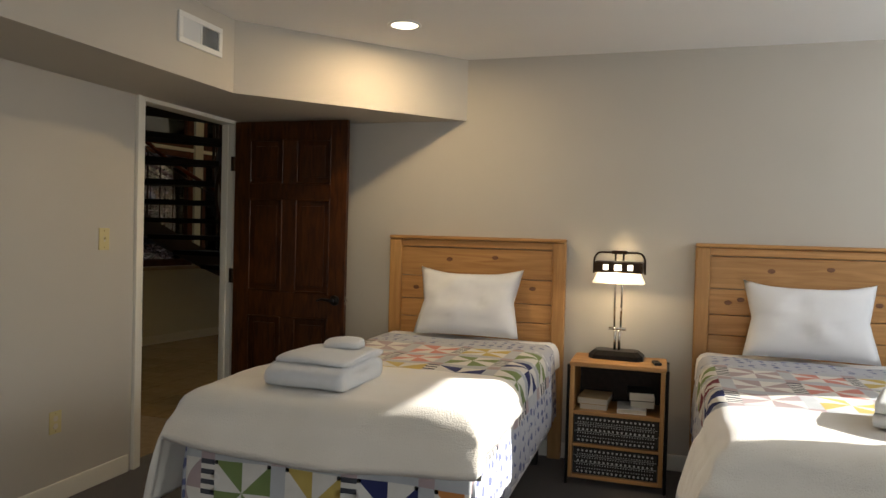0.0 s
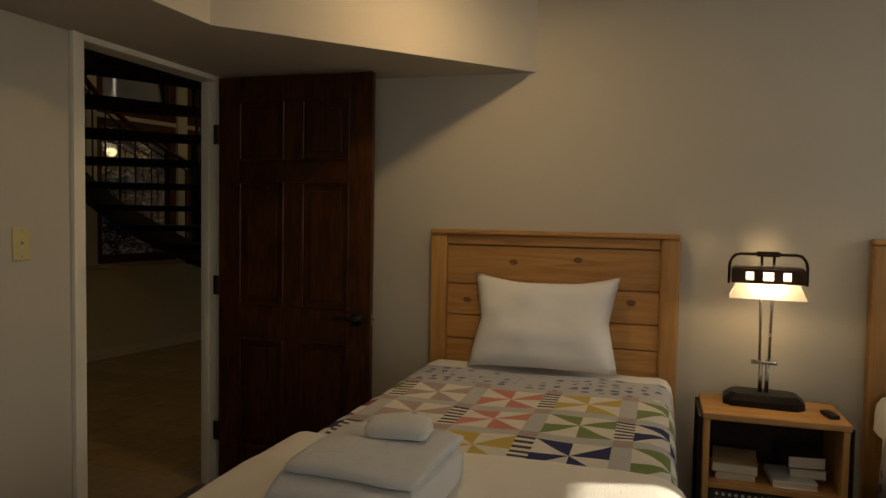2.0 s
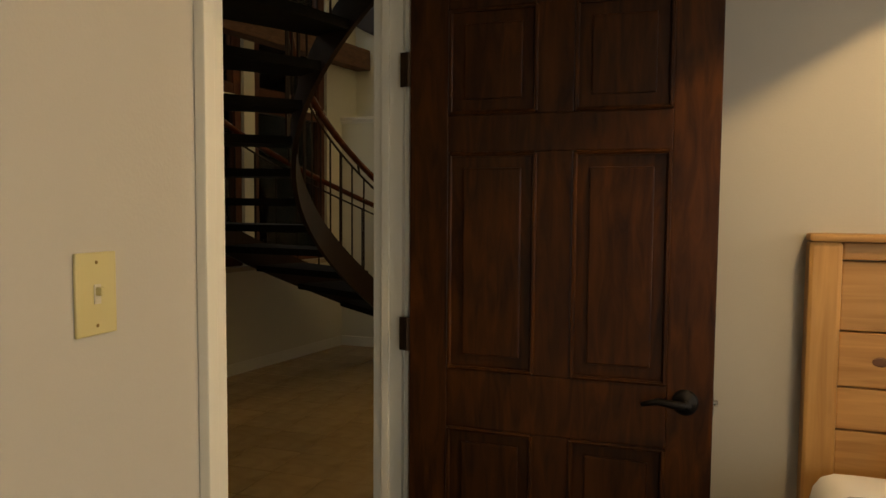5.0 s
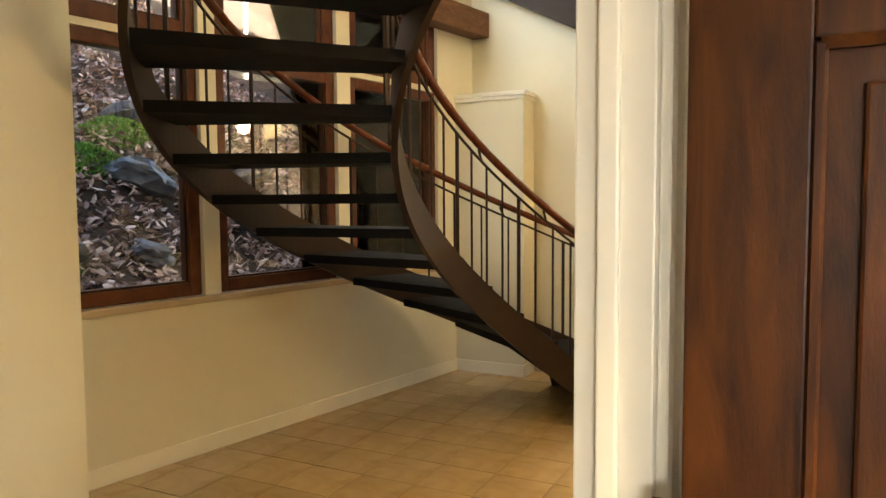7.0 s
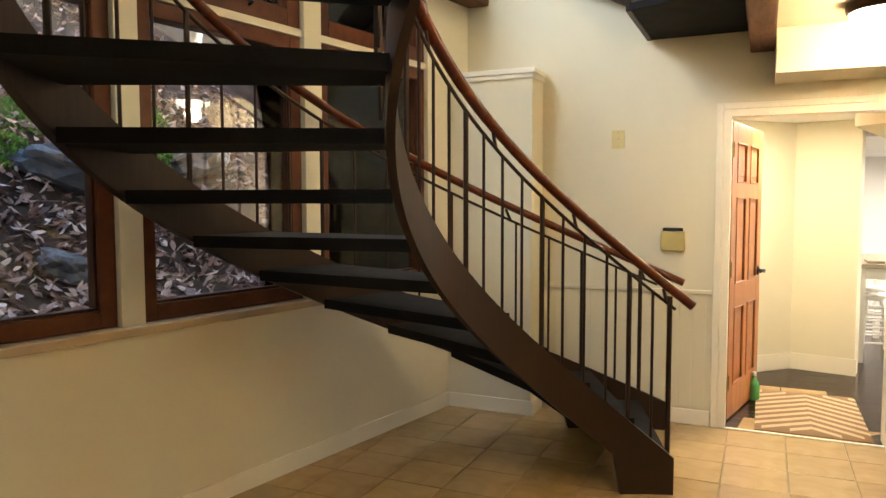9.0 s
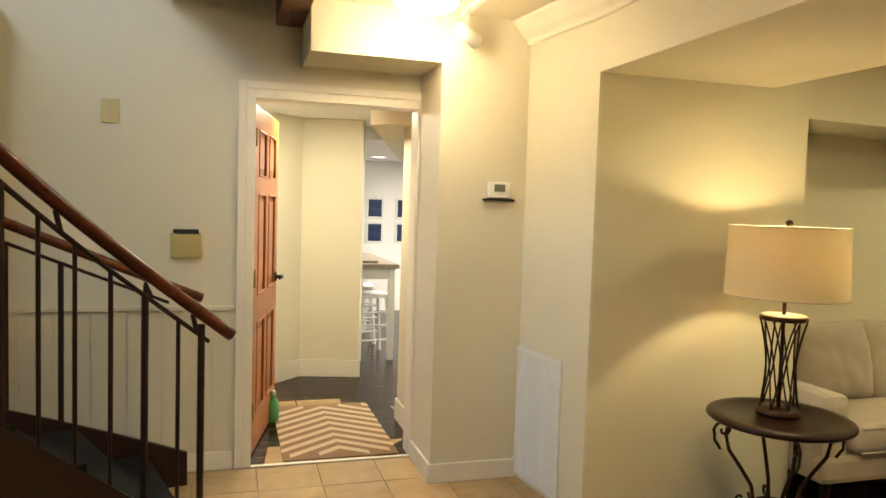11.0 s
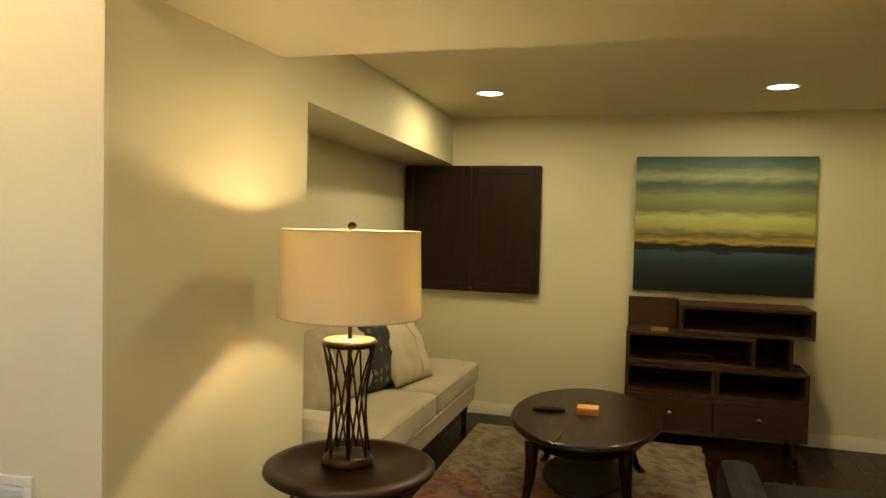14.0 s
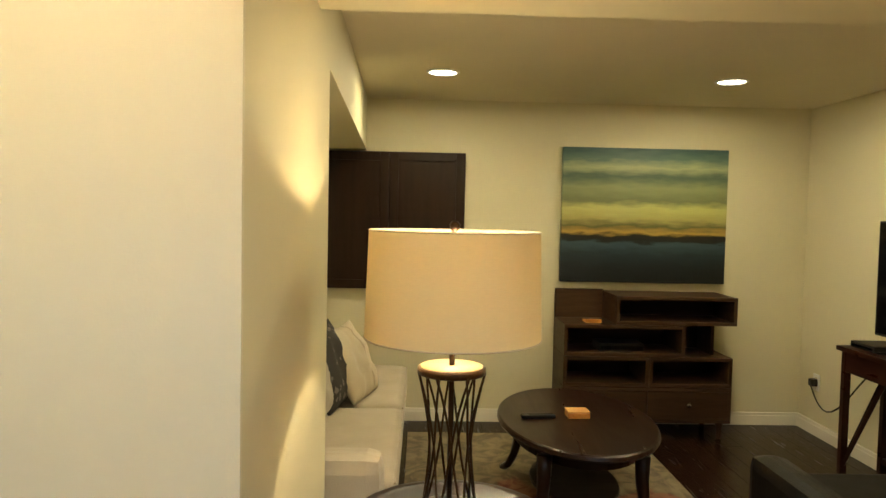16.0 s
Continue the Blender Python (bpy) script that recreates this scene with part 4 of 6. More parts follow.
def blanket(name, x0, x1, v_top, hang_foot, hang_side, seed, skew, label):
    """A thick fleece blanket folded over the lower bed, its hem hanging over the foot and sides in rounded folds."""
    half = (x1 - x0) / 2
    at = drape(x0 - 0.036, x1 + 0.036, 2.044, 4.2, 0.752, 0.4, 0.45, 0.012, seed, lift=0.046, r=0.101, gap=0.02, flare=0.24)
    bm = bmesh.new()
    nu, nv = 64, 44
    layers = []
    for lift in (0.0, -0.017):
        grid = []
        for j in range(nv + 1):
            row = []
            for i in range(nu + 1):
                a = i / nu
                u = (-half - hang_side[0]) + (2 * half + hang_side[0] + hang_side[1]) * a
                v1 = v_top + skew * (a - 0.5) + 0.015 * math.sin(a * 9 + seed)
                v0 = -hang_foot + 0.02 * math.sin(a * 7 + seed)
                p = at(u, v0 + (v1 - v0) * j / nv)
                edge = 1 if 0 < i < nu and 0 < j < nv else 0
                row.append(p + Vector((0, 0, lift if edge else -0.009)))
            grid.append(row)
        layers.append(grid)
        sheet(bm, grid)
    bmesh.ops.remove_doubles(bm, verts=bm.verts, dist=0.0008)
    ob = part(name, bm, FLEECE, None, "", True)
    return tagged(ob, label, "blanket", "bed blankets")


blanket("fleece_blanket", -1.21, -0.06, 0.75, 0.17, (0.46, 0.12), 0.7, -0.06, "cream fleece blanket over the foot of a bed")
blanket("fleece_blanket", 0.75, 1.90, 0.60, 0.10, (0.34, 0.34), 3.3, 0.05, "cream fleece blanket rumpled on the second bed")

for x, y, tilt, turn, seed in ((-0.636, 4.12, -20, 2, 1.0), (1.33, 4.10, -22, -3, 5.0)):
    bm = bmesh.new()
    cushion(bm, 0.68, 0.45, 0.19, pose(0, 0, 0), seed, 0.22)
    tagged(part("pillow", bm, COTTON, None, "", True, pose(x, y - 0.02, 0.985, tilt, 0, turn)), "plump white cotton pillow leaning on a headboard", "pillow", "white pillows")


TOWEL_AT = pose(-0.765, 2.365, 0.798, 0, 0, -2)


def towel(w, d, h, m, label, seed, folds=2):
    """A towel folded over and over: soft layers lying on one another, closed in a round fold along the front, open in rolls at its ends."""
    bm = bmesh.new()
    n, along = 22, 16
    for k in range(folds):
        hh = h / folds
        z0 = hh * k
        grid = []
        for j in range(along + 1):
            v = 2 * j / along - 1
            row = []
            for i in range(n):
                a = 2 * math.pi * i / n
                cs, sn = math.cos(a), math.sin(a)
                deep = d / 2 * (1 - 0.05 * k) - 0.010 * abs(v) ** 6
                y = math.copysign(abs(cs) ** 0.45, cs) * deep + 0.012 * k
                z = z0 + hh / 2 + math.copysign(abs(sn) ** 0.6, sn) * hh * 0.54
                x = v * w / 2 * (1 - 0.03 * k) + 0.006 * noise.noise((y * 14 + seed, z * 30, k + seed))
                z += (0.010 * noise.noise((x * 5, y * 5, seed + k)) - 0.008 * v * v) * min(1.0, z / h + 0.2) + 0.12 * h * (y / d) * (z / h)
                row.append(m @ Vector((x, y + 0.008 * noise.noise((x * 7, seed, k)), max(z, 0.001))))
            grid.append(row)
        sheet(bm, grid, True)
        for row, s in ((grid[0], -1), (grid[-1], 1)):  # the ends, drawn in a little where the layers roll
            mid = sum(row, Vector()) / n
            inner = [p.lerp(mid, 0.35) + m.to_3x3() @ Vector((s * 0.006, 0, 0)) for p in row]
            core = [p.lerp(mid, 0.75) - m.to_3x3() @ Vector((s * 0.010, 0, 0)) for p in row]
            sheet(bm, [row, inner, core], True)
            bm.faces.new([bm.verts.new(p) for p in core])
    bmesh.ops.remove_doubles(bm, verts=bm.verts, dist=0.0005)
    return tagged(part("folded_towel", bm, TERRY, None, "", True), label, "towel", "folded towels")


towel(0.33, 0.42, 0.095, TOWEL_AT, "thick folded white bath towel on the blanket", 1, 1)
towel(0.31, 0.37, 0.036, TOWEL_AT @ pose(0.004, 0.035, 0.088), "folded white hand towel on a bath towel", 2, 1)
towel(0.15, 0.12, 0.036, TOWEL_AT @ pose(0.02, 0.12, 0.124, 0, 0, 8), "small folded white washcloth on the towels", 3, 1)
towel(0.32, 0.42, 0.10, pose(1.46, 2.56, 0.799, 0, 0, -20), "folded white towel on the second bed", 4, 2)


def nightstand():
    st = thing("nightstand", "pine nightstand with open shelf and patterned drawers", "nightstand", pose(0.06, 3.80, 0))
    w, d, h = 0.52, 0.34, 0.705
    for x in (-0.012, w + 0.012):
        bm = bmesh.new()
        for y in (0.03, d - 0.01):
            tube(bm, [(x, y - 0.012, 0.0), (x, y, h - 0.02)], 0.009, 6)
        tube(bm, [(x, 0.03, h - 0.03), (x, d - 0.01, h - 0.03)], 0.008, 6)
        part("iron_side_frame", bm, BLACK, st, "black iron side frame", False)
    block("top", (-0.005, 0, h - 0.026), (w + 0.005, d, h), PINE, st, 0.005)
    block("side", (0, 0.004, 0.04), (0.024, d, h - 0.026), PINE_UP, st, 0.004)
    block("side", (w - 0.024, 0.004, 0.04), (w, d, h - 0.026), PINE_UP, st, 0.004)
    # pine back given the darkened walnut: shade put into the colour
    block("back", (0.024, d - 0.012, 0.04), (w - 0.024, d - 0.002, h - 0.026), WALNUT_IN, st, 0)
    block("shelf", (0.024, 0.004, 0.405), (w - 0.024, d - 0.014, 0.427), PINE, st, 0.003)
    block("divider", (0.024, 0.004, 0.222), (w - 0.024, d - 0.014, 0.24), PINE, st, 0.003)
    block("bottom", (0.024, 0.004, 0.04), (w - 0.024, d - 0.014, 0.062), PINE, st, 0.003)
    for z0, z1 in ((0.245, 0.400), (0.067, 0.217)):
        dr = block("drawer_front", (0.028, 0.008, z0), (w - 0.028, 0.022, z1), CHARCOAL, st, 0.002, "charcoal drawer with white dotted pattern")
        bm = bmesh.new()
        rows = 7
        for k in range(rows):
            z = z0 + 0.016 + (z1 - z0 - 0.032) * k / (rows - 1)
            big = k % 3 == 0
            n = 18 if big else 30
            for i in range(n):
                x = 0.045 + (w - 0.09) * (i + 0.5) / n
                s = 0.0068 if big else 0.0034
                prism(bm, [(s * math.cos(q * 1.0472), s * math.sin(q * 1.0472)) for q in range(6)], 0, 0.0015, Matrix.Translation((x, 0.008, z)) @ Matrix.Rotation(radians(90), 4, "X"))
            if k in (2, 4):
                box(bm, (0.032, 0.0068, z + 0.009), (w - 0.032, 0.008, z + 0.011))
        part("dotted_inlay", bm, material("bone_inlay", (0.5, 0.48, 0.44), rough=0.5), dr, "rows of pale bone dots")
    return st


nightstand()


def book(x, y, z, w, d, h, turn, cover, label, group="books in the nightstand"):
    b = thing("book", label, "book", pose(x, y, z, 0, 0, turn), group)
    block("page_block", (0.004, 0.004, 0.003), (w - 0.003, d - 0.004, h - 0.003), PAPER, b, 0)
    for z0, z1 in ((0, 0.003), (h - 0.003, h)):
        block("cover", (0, 0, z0), (w, d, z1), cover, b, 0.001)
    block("spine", (-0.001, 0, 0.003), (0.003, d, h - 0.003), cover, b, 0)


book(0.115, 3.86, 0.427, 0.15, 0.2, 0.03, 0, PAPER, "pale paperback lying on the nightstand shelf")
book(0.100, 3.855, 0.457, 0.17, 0.22, 0.038, -4, BEIGE, "tan clothbound book on a paperback")
book(0.325, 3.83, 0.427, 0.16, 0.2, 0.026, 3, WHITE_PAINT, "white booklet on the nightstand shelf")
book(0.395, 3.90, 0.453, 0.13, 0.18, 0.034, 0, PAPER, "cream paperback on the nightstand shelf")
book(0.385, 3.90, 0.487, 0.14, 0.19, 0.05, 6, CHARCOAL, "charcoal book on top of the stack")

rem = thing("remote_control", "small black remote on the nightstand", "remote", pose(0.52, 3.87, 0.705, 0, 0, 12))
block("body", (0, 0, 0), (0.04, 0.09, 0.016), PLASTIC, rem, 0.005)
block("button_pad", (0.008, 0.02, 0.016), (0.032, 0.08, 0.018), CHARCOAL, rem, 0.001)


def bedside_lamp():
    l = thing("bedside_lamp", "bronze desk lamp with a rectangular glowing shade", "lamp", pose(0.30, 4.03, 0.705, 0, 0, -4))
    bm = bmesh.new()
    oct_ = [(-0.155, -0.05), (-0.125, -0.085), (0.125, -0.085), (0.155, -0.05), (0.155, 0.05), (0.125, 0.085), (-0.125, 0.085), (-0.155, 0.05)]
    low = [bm.verts.new((x, y, 0)) for x, y in oct_]
    mid = [bm.verts.new((x, y, 0.025)) for x, y in oct_]
    top = [bm.verts.new((x * 0.8, y * 0.75, 0.05)) for x, y in oct_]
    bm.faces.new(low[::-1]), bm.faces.new(top)
    for a, b in ((low, mid), (mid, top)):
        for i in range(8):
            bm.faces.new((a[i], a[(i + 1) % 8], b[(i + 1) % 8], b[i]))
    part("base", bm, BLACK, l, "black octagonal base")
    for x in (-0.018, 0.018):
        bm = bmesh.new()
        tube(bm, [(x * 0.7, 0, 0.05), (x * 0.7, 0, 0.18)], 0.008, 10)
        tube(bm, [(x, 0, 0.17), (x * 1.3, 0, 0.62)], 0.006, 10)
        part("rod", bm, CHROME, l, "thin nickel rod", True)
    bm = bmesh.new()
    tube(bm, [(-0.05, 0, 0.175), (0.05, 0, 0.175)], 0.009, 10)
    part("crossbar", bm, CHROME, l, "nickel crossbar", True)
    # shade: flared glass skirt under a pierced bronze band
    bm = bmesh.new()
    a, b = [(-0.115, -0.055), (0.115, -0.055), (0.115, 0.055), (-0.115, 0.055)], [(-0.145, -0.075), (0.145, -0.075), (0.145, 0.075), (-0.145, 0.075)]
    up = [bm.verts.new((x, y, 0.515)) for x, y in a]
    dn = [bm.verts.new((x, y, 0.445)) for x, y in b]
    for i in range(4):
        bm.faces.new((up[i], up[(i + 1) % 4], dn[(i + 1) % 4], dn[i]))
    part("glass_skirt", bm, FROST, l, "white flared glass skirt")
    bm = bmesh.new()
    for s in (-1, 1):
        for x0, x1 in ((-0.135, -0.085), (-0.055, -0.02), (0.02, 0.055), (0.085, 0.135)):
            box(bm, (x0, s * 0.062 - 0.003, 0.515), (x1, s * 0.062 + 0.003, 0.565))
        for z0, z1 in ((0.508, 0.52), (0.555, 0.568)):
            box(bm, (-0.136, s * 0.063 - 0.003, z0), (0.136, s * 0.063 + 0.003, z1))
    for s in (-1, 1):
        box(bm, (s * 0.136 - 0.003, -0.06, 0.508), (s * 0.136 + 0.003, 0.06, 0.568))
    part("pierced_band", bm, BRONZE, l, "bronze band with square cutouts")
    bm = bmesh.new()
    box(bm, (-0.13, -0.058, 0.568), (0.13, 0.058, 0.574), 0.002)
    part("shade_top", bm, BRONZE, l)
    bm = bmesh.new()
    tube(bm, [(-0.148, 0, 0.50)] + [(-0.148 + 0.04 * (1 - math.cos(q * 0.3927)), 0, 0.57 + 0.055 * math.sin(q * 0.3927)) for q in range(5)] + [(0.148 - 0.04 * (1 - math.cos((4 - q) * 0.3927)), 0, 0.57 + 0.055 * math.sin((4 - q) * 0.3927)) for q in range(5)] + [(0.148, 0, 0.50)], 0.006, 8)
    part("carry_handle", bm, BRONZE, l, "arched bronze handle", True)
    block("finial", (-0.045, -0.02, 0.615), (0.045, 0.02, 0.637), BRONZE, l, 0.006)
    bm = bmesh.new()
    lathe(bm, [(0.004, -0.118), (0.017, -0.112), (0.017, 0.112), (0.004, 0.118)], 16, pose(0, 0, 0.538, 0, 90, 0))
    part("bulb", bm, LENS_GLOW, l, "lit frosted tube behind the cutouts", True)
    return l


bedside_lamp()


def wall_plate(name, label, m, w, h, mat, kind_of):
    """Plate in local x and z, standing out to -y."""
    p = thing(name, label, kind_of, m)
    block("plate", (-w / 2, -0.006, -h / 2), (w / 2, 0, h / 2), mat, p, 0.003)
    if kind_of == "switch":
        block("toggle_slot", (-0.006, -0.0075, -0.014), (0.006, -0.006, 0.014), PAPER, p, 0)
        block("toggle", (-0.004, -0.018, -0.002), (0.004, -0.006, 0.010), mat, p, 0.002)
    if kind_of == "outlet":
        for z in (-0.02, 0.02):
            bm = bmesh.new()
            lathe(bm, [(0.015, 0), (0.014, 0.002)], 18, Matrix.Translation((0, -0.006, z)) @ Matrix.Rotation(radians(90), 4, "X"))
            part("receptacle", bm, PAPER, p)
    for z in (-h * 0.38, h * 0.38):
        bm = bmesh.new()
        lathe(bm, [(0.003, 0), (0.002, 0.0012)], 8, Matrix.Translation((0, -0.006, z)) @ Matrix.Rotation(radians(90), 4, "X"))
        part("screw", bm, BRASS, p)
    return p


wall_plate("light_switch", "ivory toggle switch plate on the bedroom wall", pose(BX, 2.86, 1.338, 0, 0, 90), 0.075, 0.12, PLATE, "switch")
wall_plate("wall_outlet", "ivory outlet low on the bedroom wall", pose(BX, 2.55, 0.41, 0, 0, 90), 0.075, 0.115, PLATE, "outlet")
wall_plate("blank_plate", "ivory switch plate high on the hall wall", pose(-3.739, NY, 1.872), 0.085, 0.12, PLATE, "switch")
wall_plate("wall_outlet", "white outlet on the living room wall with a plug", pose(1.89, LY, 0.36, 0, 0, 180), 0.075, 0.115, WHITE_PAINT, "outlet")


def air_vent(m, w, h):
    v = thing("air_vent", "white steel air register on the soffit", "vent", m)
    bm = bmesh.new()
    f = 0.028
    for lo, hi in (((-w / 2, -0.012, -h / 2), (w / 2, 0, -h / 2 + f)), ((-w / 2, -0.012, h / 2 - f), (w / 2, 0, h / 2)), ((-w / 2, -0.012, -h / 2 + f), (-w / 2 + f, 0, h / 2 - f)), ((w / 2 - f, -0.012, -h / 2 + f), (w / 2, 0, h / 2 - f)), ((-0.008, -0.010, -h / 2 + f), (0.008, 0, h / 2 - f))):
        box(bm, lo, hi, 0.003)
    part("frame", bm, WHITE_PAINT, v)
    # charcoal sheet stands for the darkness of the duct opening
    block("backing", (-w / 2 + f, -0.003, -h / 2 + f), (w / 2 - f, -0.001, h / 2 - f), CHARCOAL, v, 0)
    for s in (-1, 1):
        n = 14
        for i in range(n):
            x = s * (0.012 + (w / 2 - f - 0.018) * (i + 0.5) / n)
            block("slat", (-0.0055, -0.0008, -h / 2 + f), (0.0055, 0.0008, h / 2 - f), WHITE_PAINT, v, 0, m=pose(x, -0.007, 0, 0, 0, 35 * s))
    return v


air_vent(pose(-1.7615, 2.848, 2.405, 0, 0, 90), 0.355, 0.155)


def downlight(x, y, z, r=0.075):
    d = thing("recessed_light", "lit white recessed ceiling light", "ceiling light", pose(x, y, z), "recessed lights")
    bm = bmesh.new()
    lathe(bm, [(r + 0.018, 0), (r + 0.018, -0.004), (r + 0.006, -0.008), (r, -0.004), (r - 0.004, 0.0)], 32, cap=False)
    part("trim_ring", bm, WHITE_PAINT, d, smooth=True)
    bm = bmesh.new()
    lathe(bm, [(0.001, -0.003), (r, -0.003)], 32, cap=False)
    part("lens", bm, LENS_GLOW, d, "glowing lens")
    return d


downlight(-0.863, 3.435, BZ)
downlight(1.15, 7.49, LZ), downlight(1.20, 5.84, LZ), downlight(-0.15, 6.65, LZ)
downlight(-1.45, 13.6, 2.02), downlight(-1.25, 12.3, 2.02)


# ---- hall things ----
th = thing("thermostat", "white wall thermostat with a grey display", "thermostat", pose(-1.815, 8.53, 1.535))
block("body", (-0.062, -0.026, -0.038), (0.062, 0, 0.045), WHITE_PAINT, th, 0.008)
block("display", (-0.03, -0.028, -0.004), (0.03, -0.026, 0.034), material("grey_lcd", (0.16, 0.17, 0.12), rough=0.2, bump=0), th, 0.001, "dark grey display")
block("base_shelf", (-0.085, -0.03, -0.052), (0.085, 0, -0.042), CHARCOAL, th, 0.003, "dark bracket under the thermostat")
kp = thing("alarm_keypad", "ivory alarm keypad with a dark display strip", "keypad", pose(-3.377, NY, 1.208))
block("body", (-0.075, -0.025, -0.07), (0.075, 0, 0.055), IVORY, kp, 0.006)
block("display", (-0.062, -0.027, 0.058), (0.062, -0.001, 0.078), CHARCOAL, kp, 0.002, "dark display strip")
block("flap", (-0.06, -0.0275, -0.05), (0.06, -0.025, 0.03), IVORY, kp, 0.002)


def return_grille():
    g = thing("return_air_grille", "white louvred return air grille low on the wall", "grille", pose(-1.636, 8.318, 0.372, 0, 0, -82.9))
    w, h, f = 0.42, 0.69, 0.026
    bm = bmesh.new()
    for lo, hi in (((-w / 2, -0.012, -h / 2), (w / 2, 0, -h / 2 + f)), ((-w / 2, -0.012, h / 2 - f), (w / 2, 0, h / 2)), ((-w / 2, -0.012, -h / 2 + f), (-w / 2 + f, 0, h / 2 - f)), ((w / 2 - f, -0.012, -h / 2 + f), (w / 2, 0, h / 2 - f))):
        box(bm, lo, hi, 0.003)
    for k in range(1, 4):
        x = -w / 2 + f + (w - 2 * f) * k / 4
        box(bm, (x - 0.006, -0.010, -h / 2 + f), (x + 0.006, 0, h / 2 - f), 0.001)
    part("frame", bm, WHITE_PAINT, g)
    # backing toned as the shade between the slats
    block("backing", (-w / 2 + f, -0.002, -h / 2 + f), (w / 2 - f, -0.0008, h / 2 - f), material("grille_shadow", (0.30, 0.27, 0.22), rough=0.9), g, 0)
    me = None
    n = 40
    for k in range(n):
        z = -h / 2 + f + (h - 2 * f) * (k + 0.5) / n
        bm = bmesh.new()
        box(bm, (-w / 2 + f, -0.0006, -0.0075), (w / 2 - f, 0.0006, 0.0075))
        part("slat", bm, WHITE_PAINT, g, m=pose(0, -0.0065, z, -38, 0, 0))
    return g


return_grille()

cl = thing("flush_ceiling_light", "lit flush ceiling light with a dark bronze rim", "ceiling light", pose(-2.33, 8.17, 2.42))
bm = bmesh.new()
lathe(bm, [(0.165, 0), (0.17, -0.02), (0.165, -0.045), (0.155, -0.05)], 40)
part("rim", bm, BRONZE, cl, "dark bronze rim", True)
bm = bmesh.new()
lathe(bm, [(0.155, -0.045), (0.145, -0.075), (0.11, -0.095), (0.06, -0.105), (0.001, -0.108)], 40, cap=False)
part("diffuser", bm, glow("lit_opal_glass", (1.0, 0.84, 0.58), 0.8), cl, "glowing opal glass bowl", True)

tr = thing("track_light", "white track spotlight on the hall ceiling", "track light", pose(-2.05, 8.42, 2.42))
block("track", (-0.018, -1.77, -0.02), (0.018, 0.06, 0), WHITE_PAINT, tr, 0.003)
bm = bmesh.new()
tube(bm, [(0, 0, -0.02), (0, 0, -0.10)], 0.009, 8)
part("stem", bm, WHITE_PAINT, tr, smooth=True)
bm = bmesh.new()
lathe(bm, [(0.02, -0.07), (0.034, -0.065), (0.036, 0.075), (0.03, 0.08), (0.028, 0.05)], 24, pose(0, 0, -0.125, 0, 108, 30))
part("head", bm, WHITE_PAINT, tr, "white cylinder spot head", True)


# ---- living room things ----
def sofa():
    s = thing("sofa", "oatmeal linen sofa with two seat cushions in an alcove", "sofa", pose(0, 0, 0))
    x0, x1, y0, y1 = -0.42, 1.86, 7.68, 8.34
    block("base", (x0, y0 + 0.02, 0.16), (x1, y1, 0.30), LINEN, s, 0.03)
    block("arm", (x0 - 0.0, y0 + 0.03, 0.17), (x0 + 0.17, y1, 0.60), LINEN, s, 0.06)
    bm = bmesh.new()
    box(bm, (x0 + 0.17, y1 - 0.15, 0.28), (x1 - 0.85, y1, 0.82), 0.06)
    part("backrest", bm, LINEN, s)
    block("low_end", (x1 - 0.85, y1 - 0.10, 0.28), (x1, y1, 0.56), LINEN, s, 0.04)
    w = (x1 - x0 - 0.19) / 2
    for k in range(2):
        a = x0 + 0.18 + w * k
        bm = bmesh.new()
        box(bm, (a + 0.004, y0 - 0.01, 0.30), (a + w - 0.004, y1 - 0.12, 0.45), 0.045)
        bmesh.ops.subdivide_edges(bm, edges=[e for e in bm.edges if e.calc_length() > 0.3], cuts=6, use_grid_fill=True)
        for v in bm.verts:
            if v.co.z > 0.42:
                v.co.z += 0.018 * (1 - (2 * (v.co.x - a) / w - 1) ** 2) + 0.006 * noise.noise(v.co * 5)
        cushion_ob = part("seat_cushion", bm, LINEN, s, smooth=True)
        bm = bmesh.new()
        for z in (0.315, 0.437):
            tube(bm, [(a + 0.02, y0 - 0.006, z), (a + w - 0.02, y0 - 0.006, z)], 0.005, 6)
        part("piping", bm, LINEN, cushion_ob)
    for k, (x, tilt) in enumerate(((x0 + 0.44, -14), (x0 + 0.92, -16))):
        bm = bmesh.new()
        cushion(bm, 0.52, 0.44, 0.18, pose(0, 0, 0), 7.0 + k, 0.04)
        part("back_cushion", bm, LINEN, s, "", True, pose(x, y1 - 0.22, 0.67, tilt, 0, 0))
    for x in (x0 + 0.08, x1 - 0.09):
        for y in (y0 + 0.08, y1 - 0.09):
            bm = bmesh.new()
            lathe(bm, [(0.018, 0), (0.027, 0.16)], 10, Matrix.Translation((x, y, 0)))
            part("leg", bm, ESPRESSO, s, "dark tapered wooden leg")
    return s


sofa()
STRIPE = band_material("cream_striped_cotton", 0, [(0, (0.50, 0.43, 0.30)), (0.04, (0.50, 0.43, 0.30)), (0.05, (0.30, 0.24, 0.16)), (0.06, (0.55, 0.47, 0.34)), (1, (0.55, 0.47, 0.34))], 0.004)
DAMASK = cloth_print("charcoal_damask", (0.05, 0.045, 0.04), (0.16, 0.14, 0.12))
bm = bmesh.new()
cushion(bm, 0.44, 0.44, 0.15, pose(0, 0, 0), 2.0, 0.08)
tagged(part("throw_pillow", bm, DAMASK, None, "", True, pose(0.80, 8.06, 0.665, -18, 0, -8)), "charcoal patterned throw pillow on the sofa", "pillow", "throw pillows")
bm = bmesh.new()
cushion(bm, 0.42, 0.42, 0.14, pose(0, 0, 0), 9.0, 0.08)
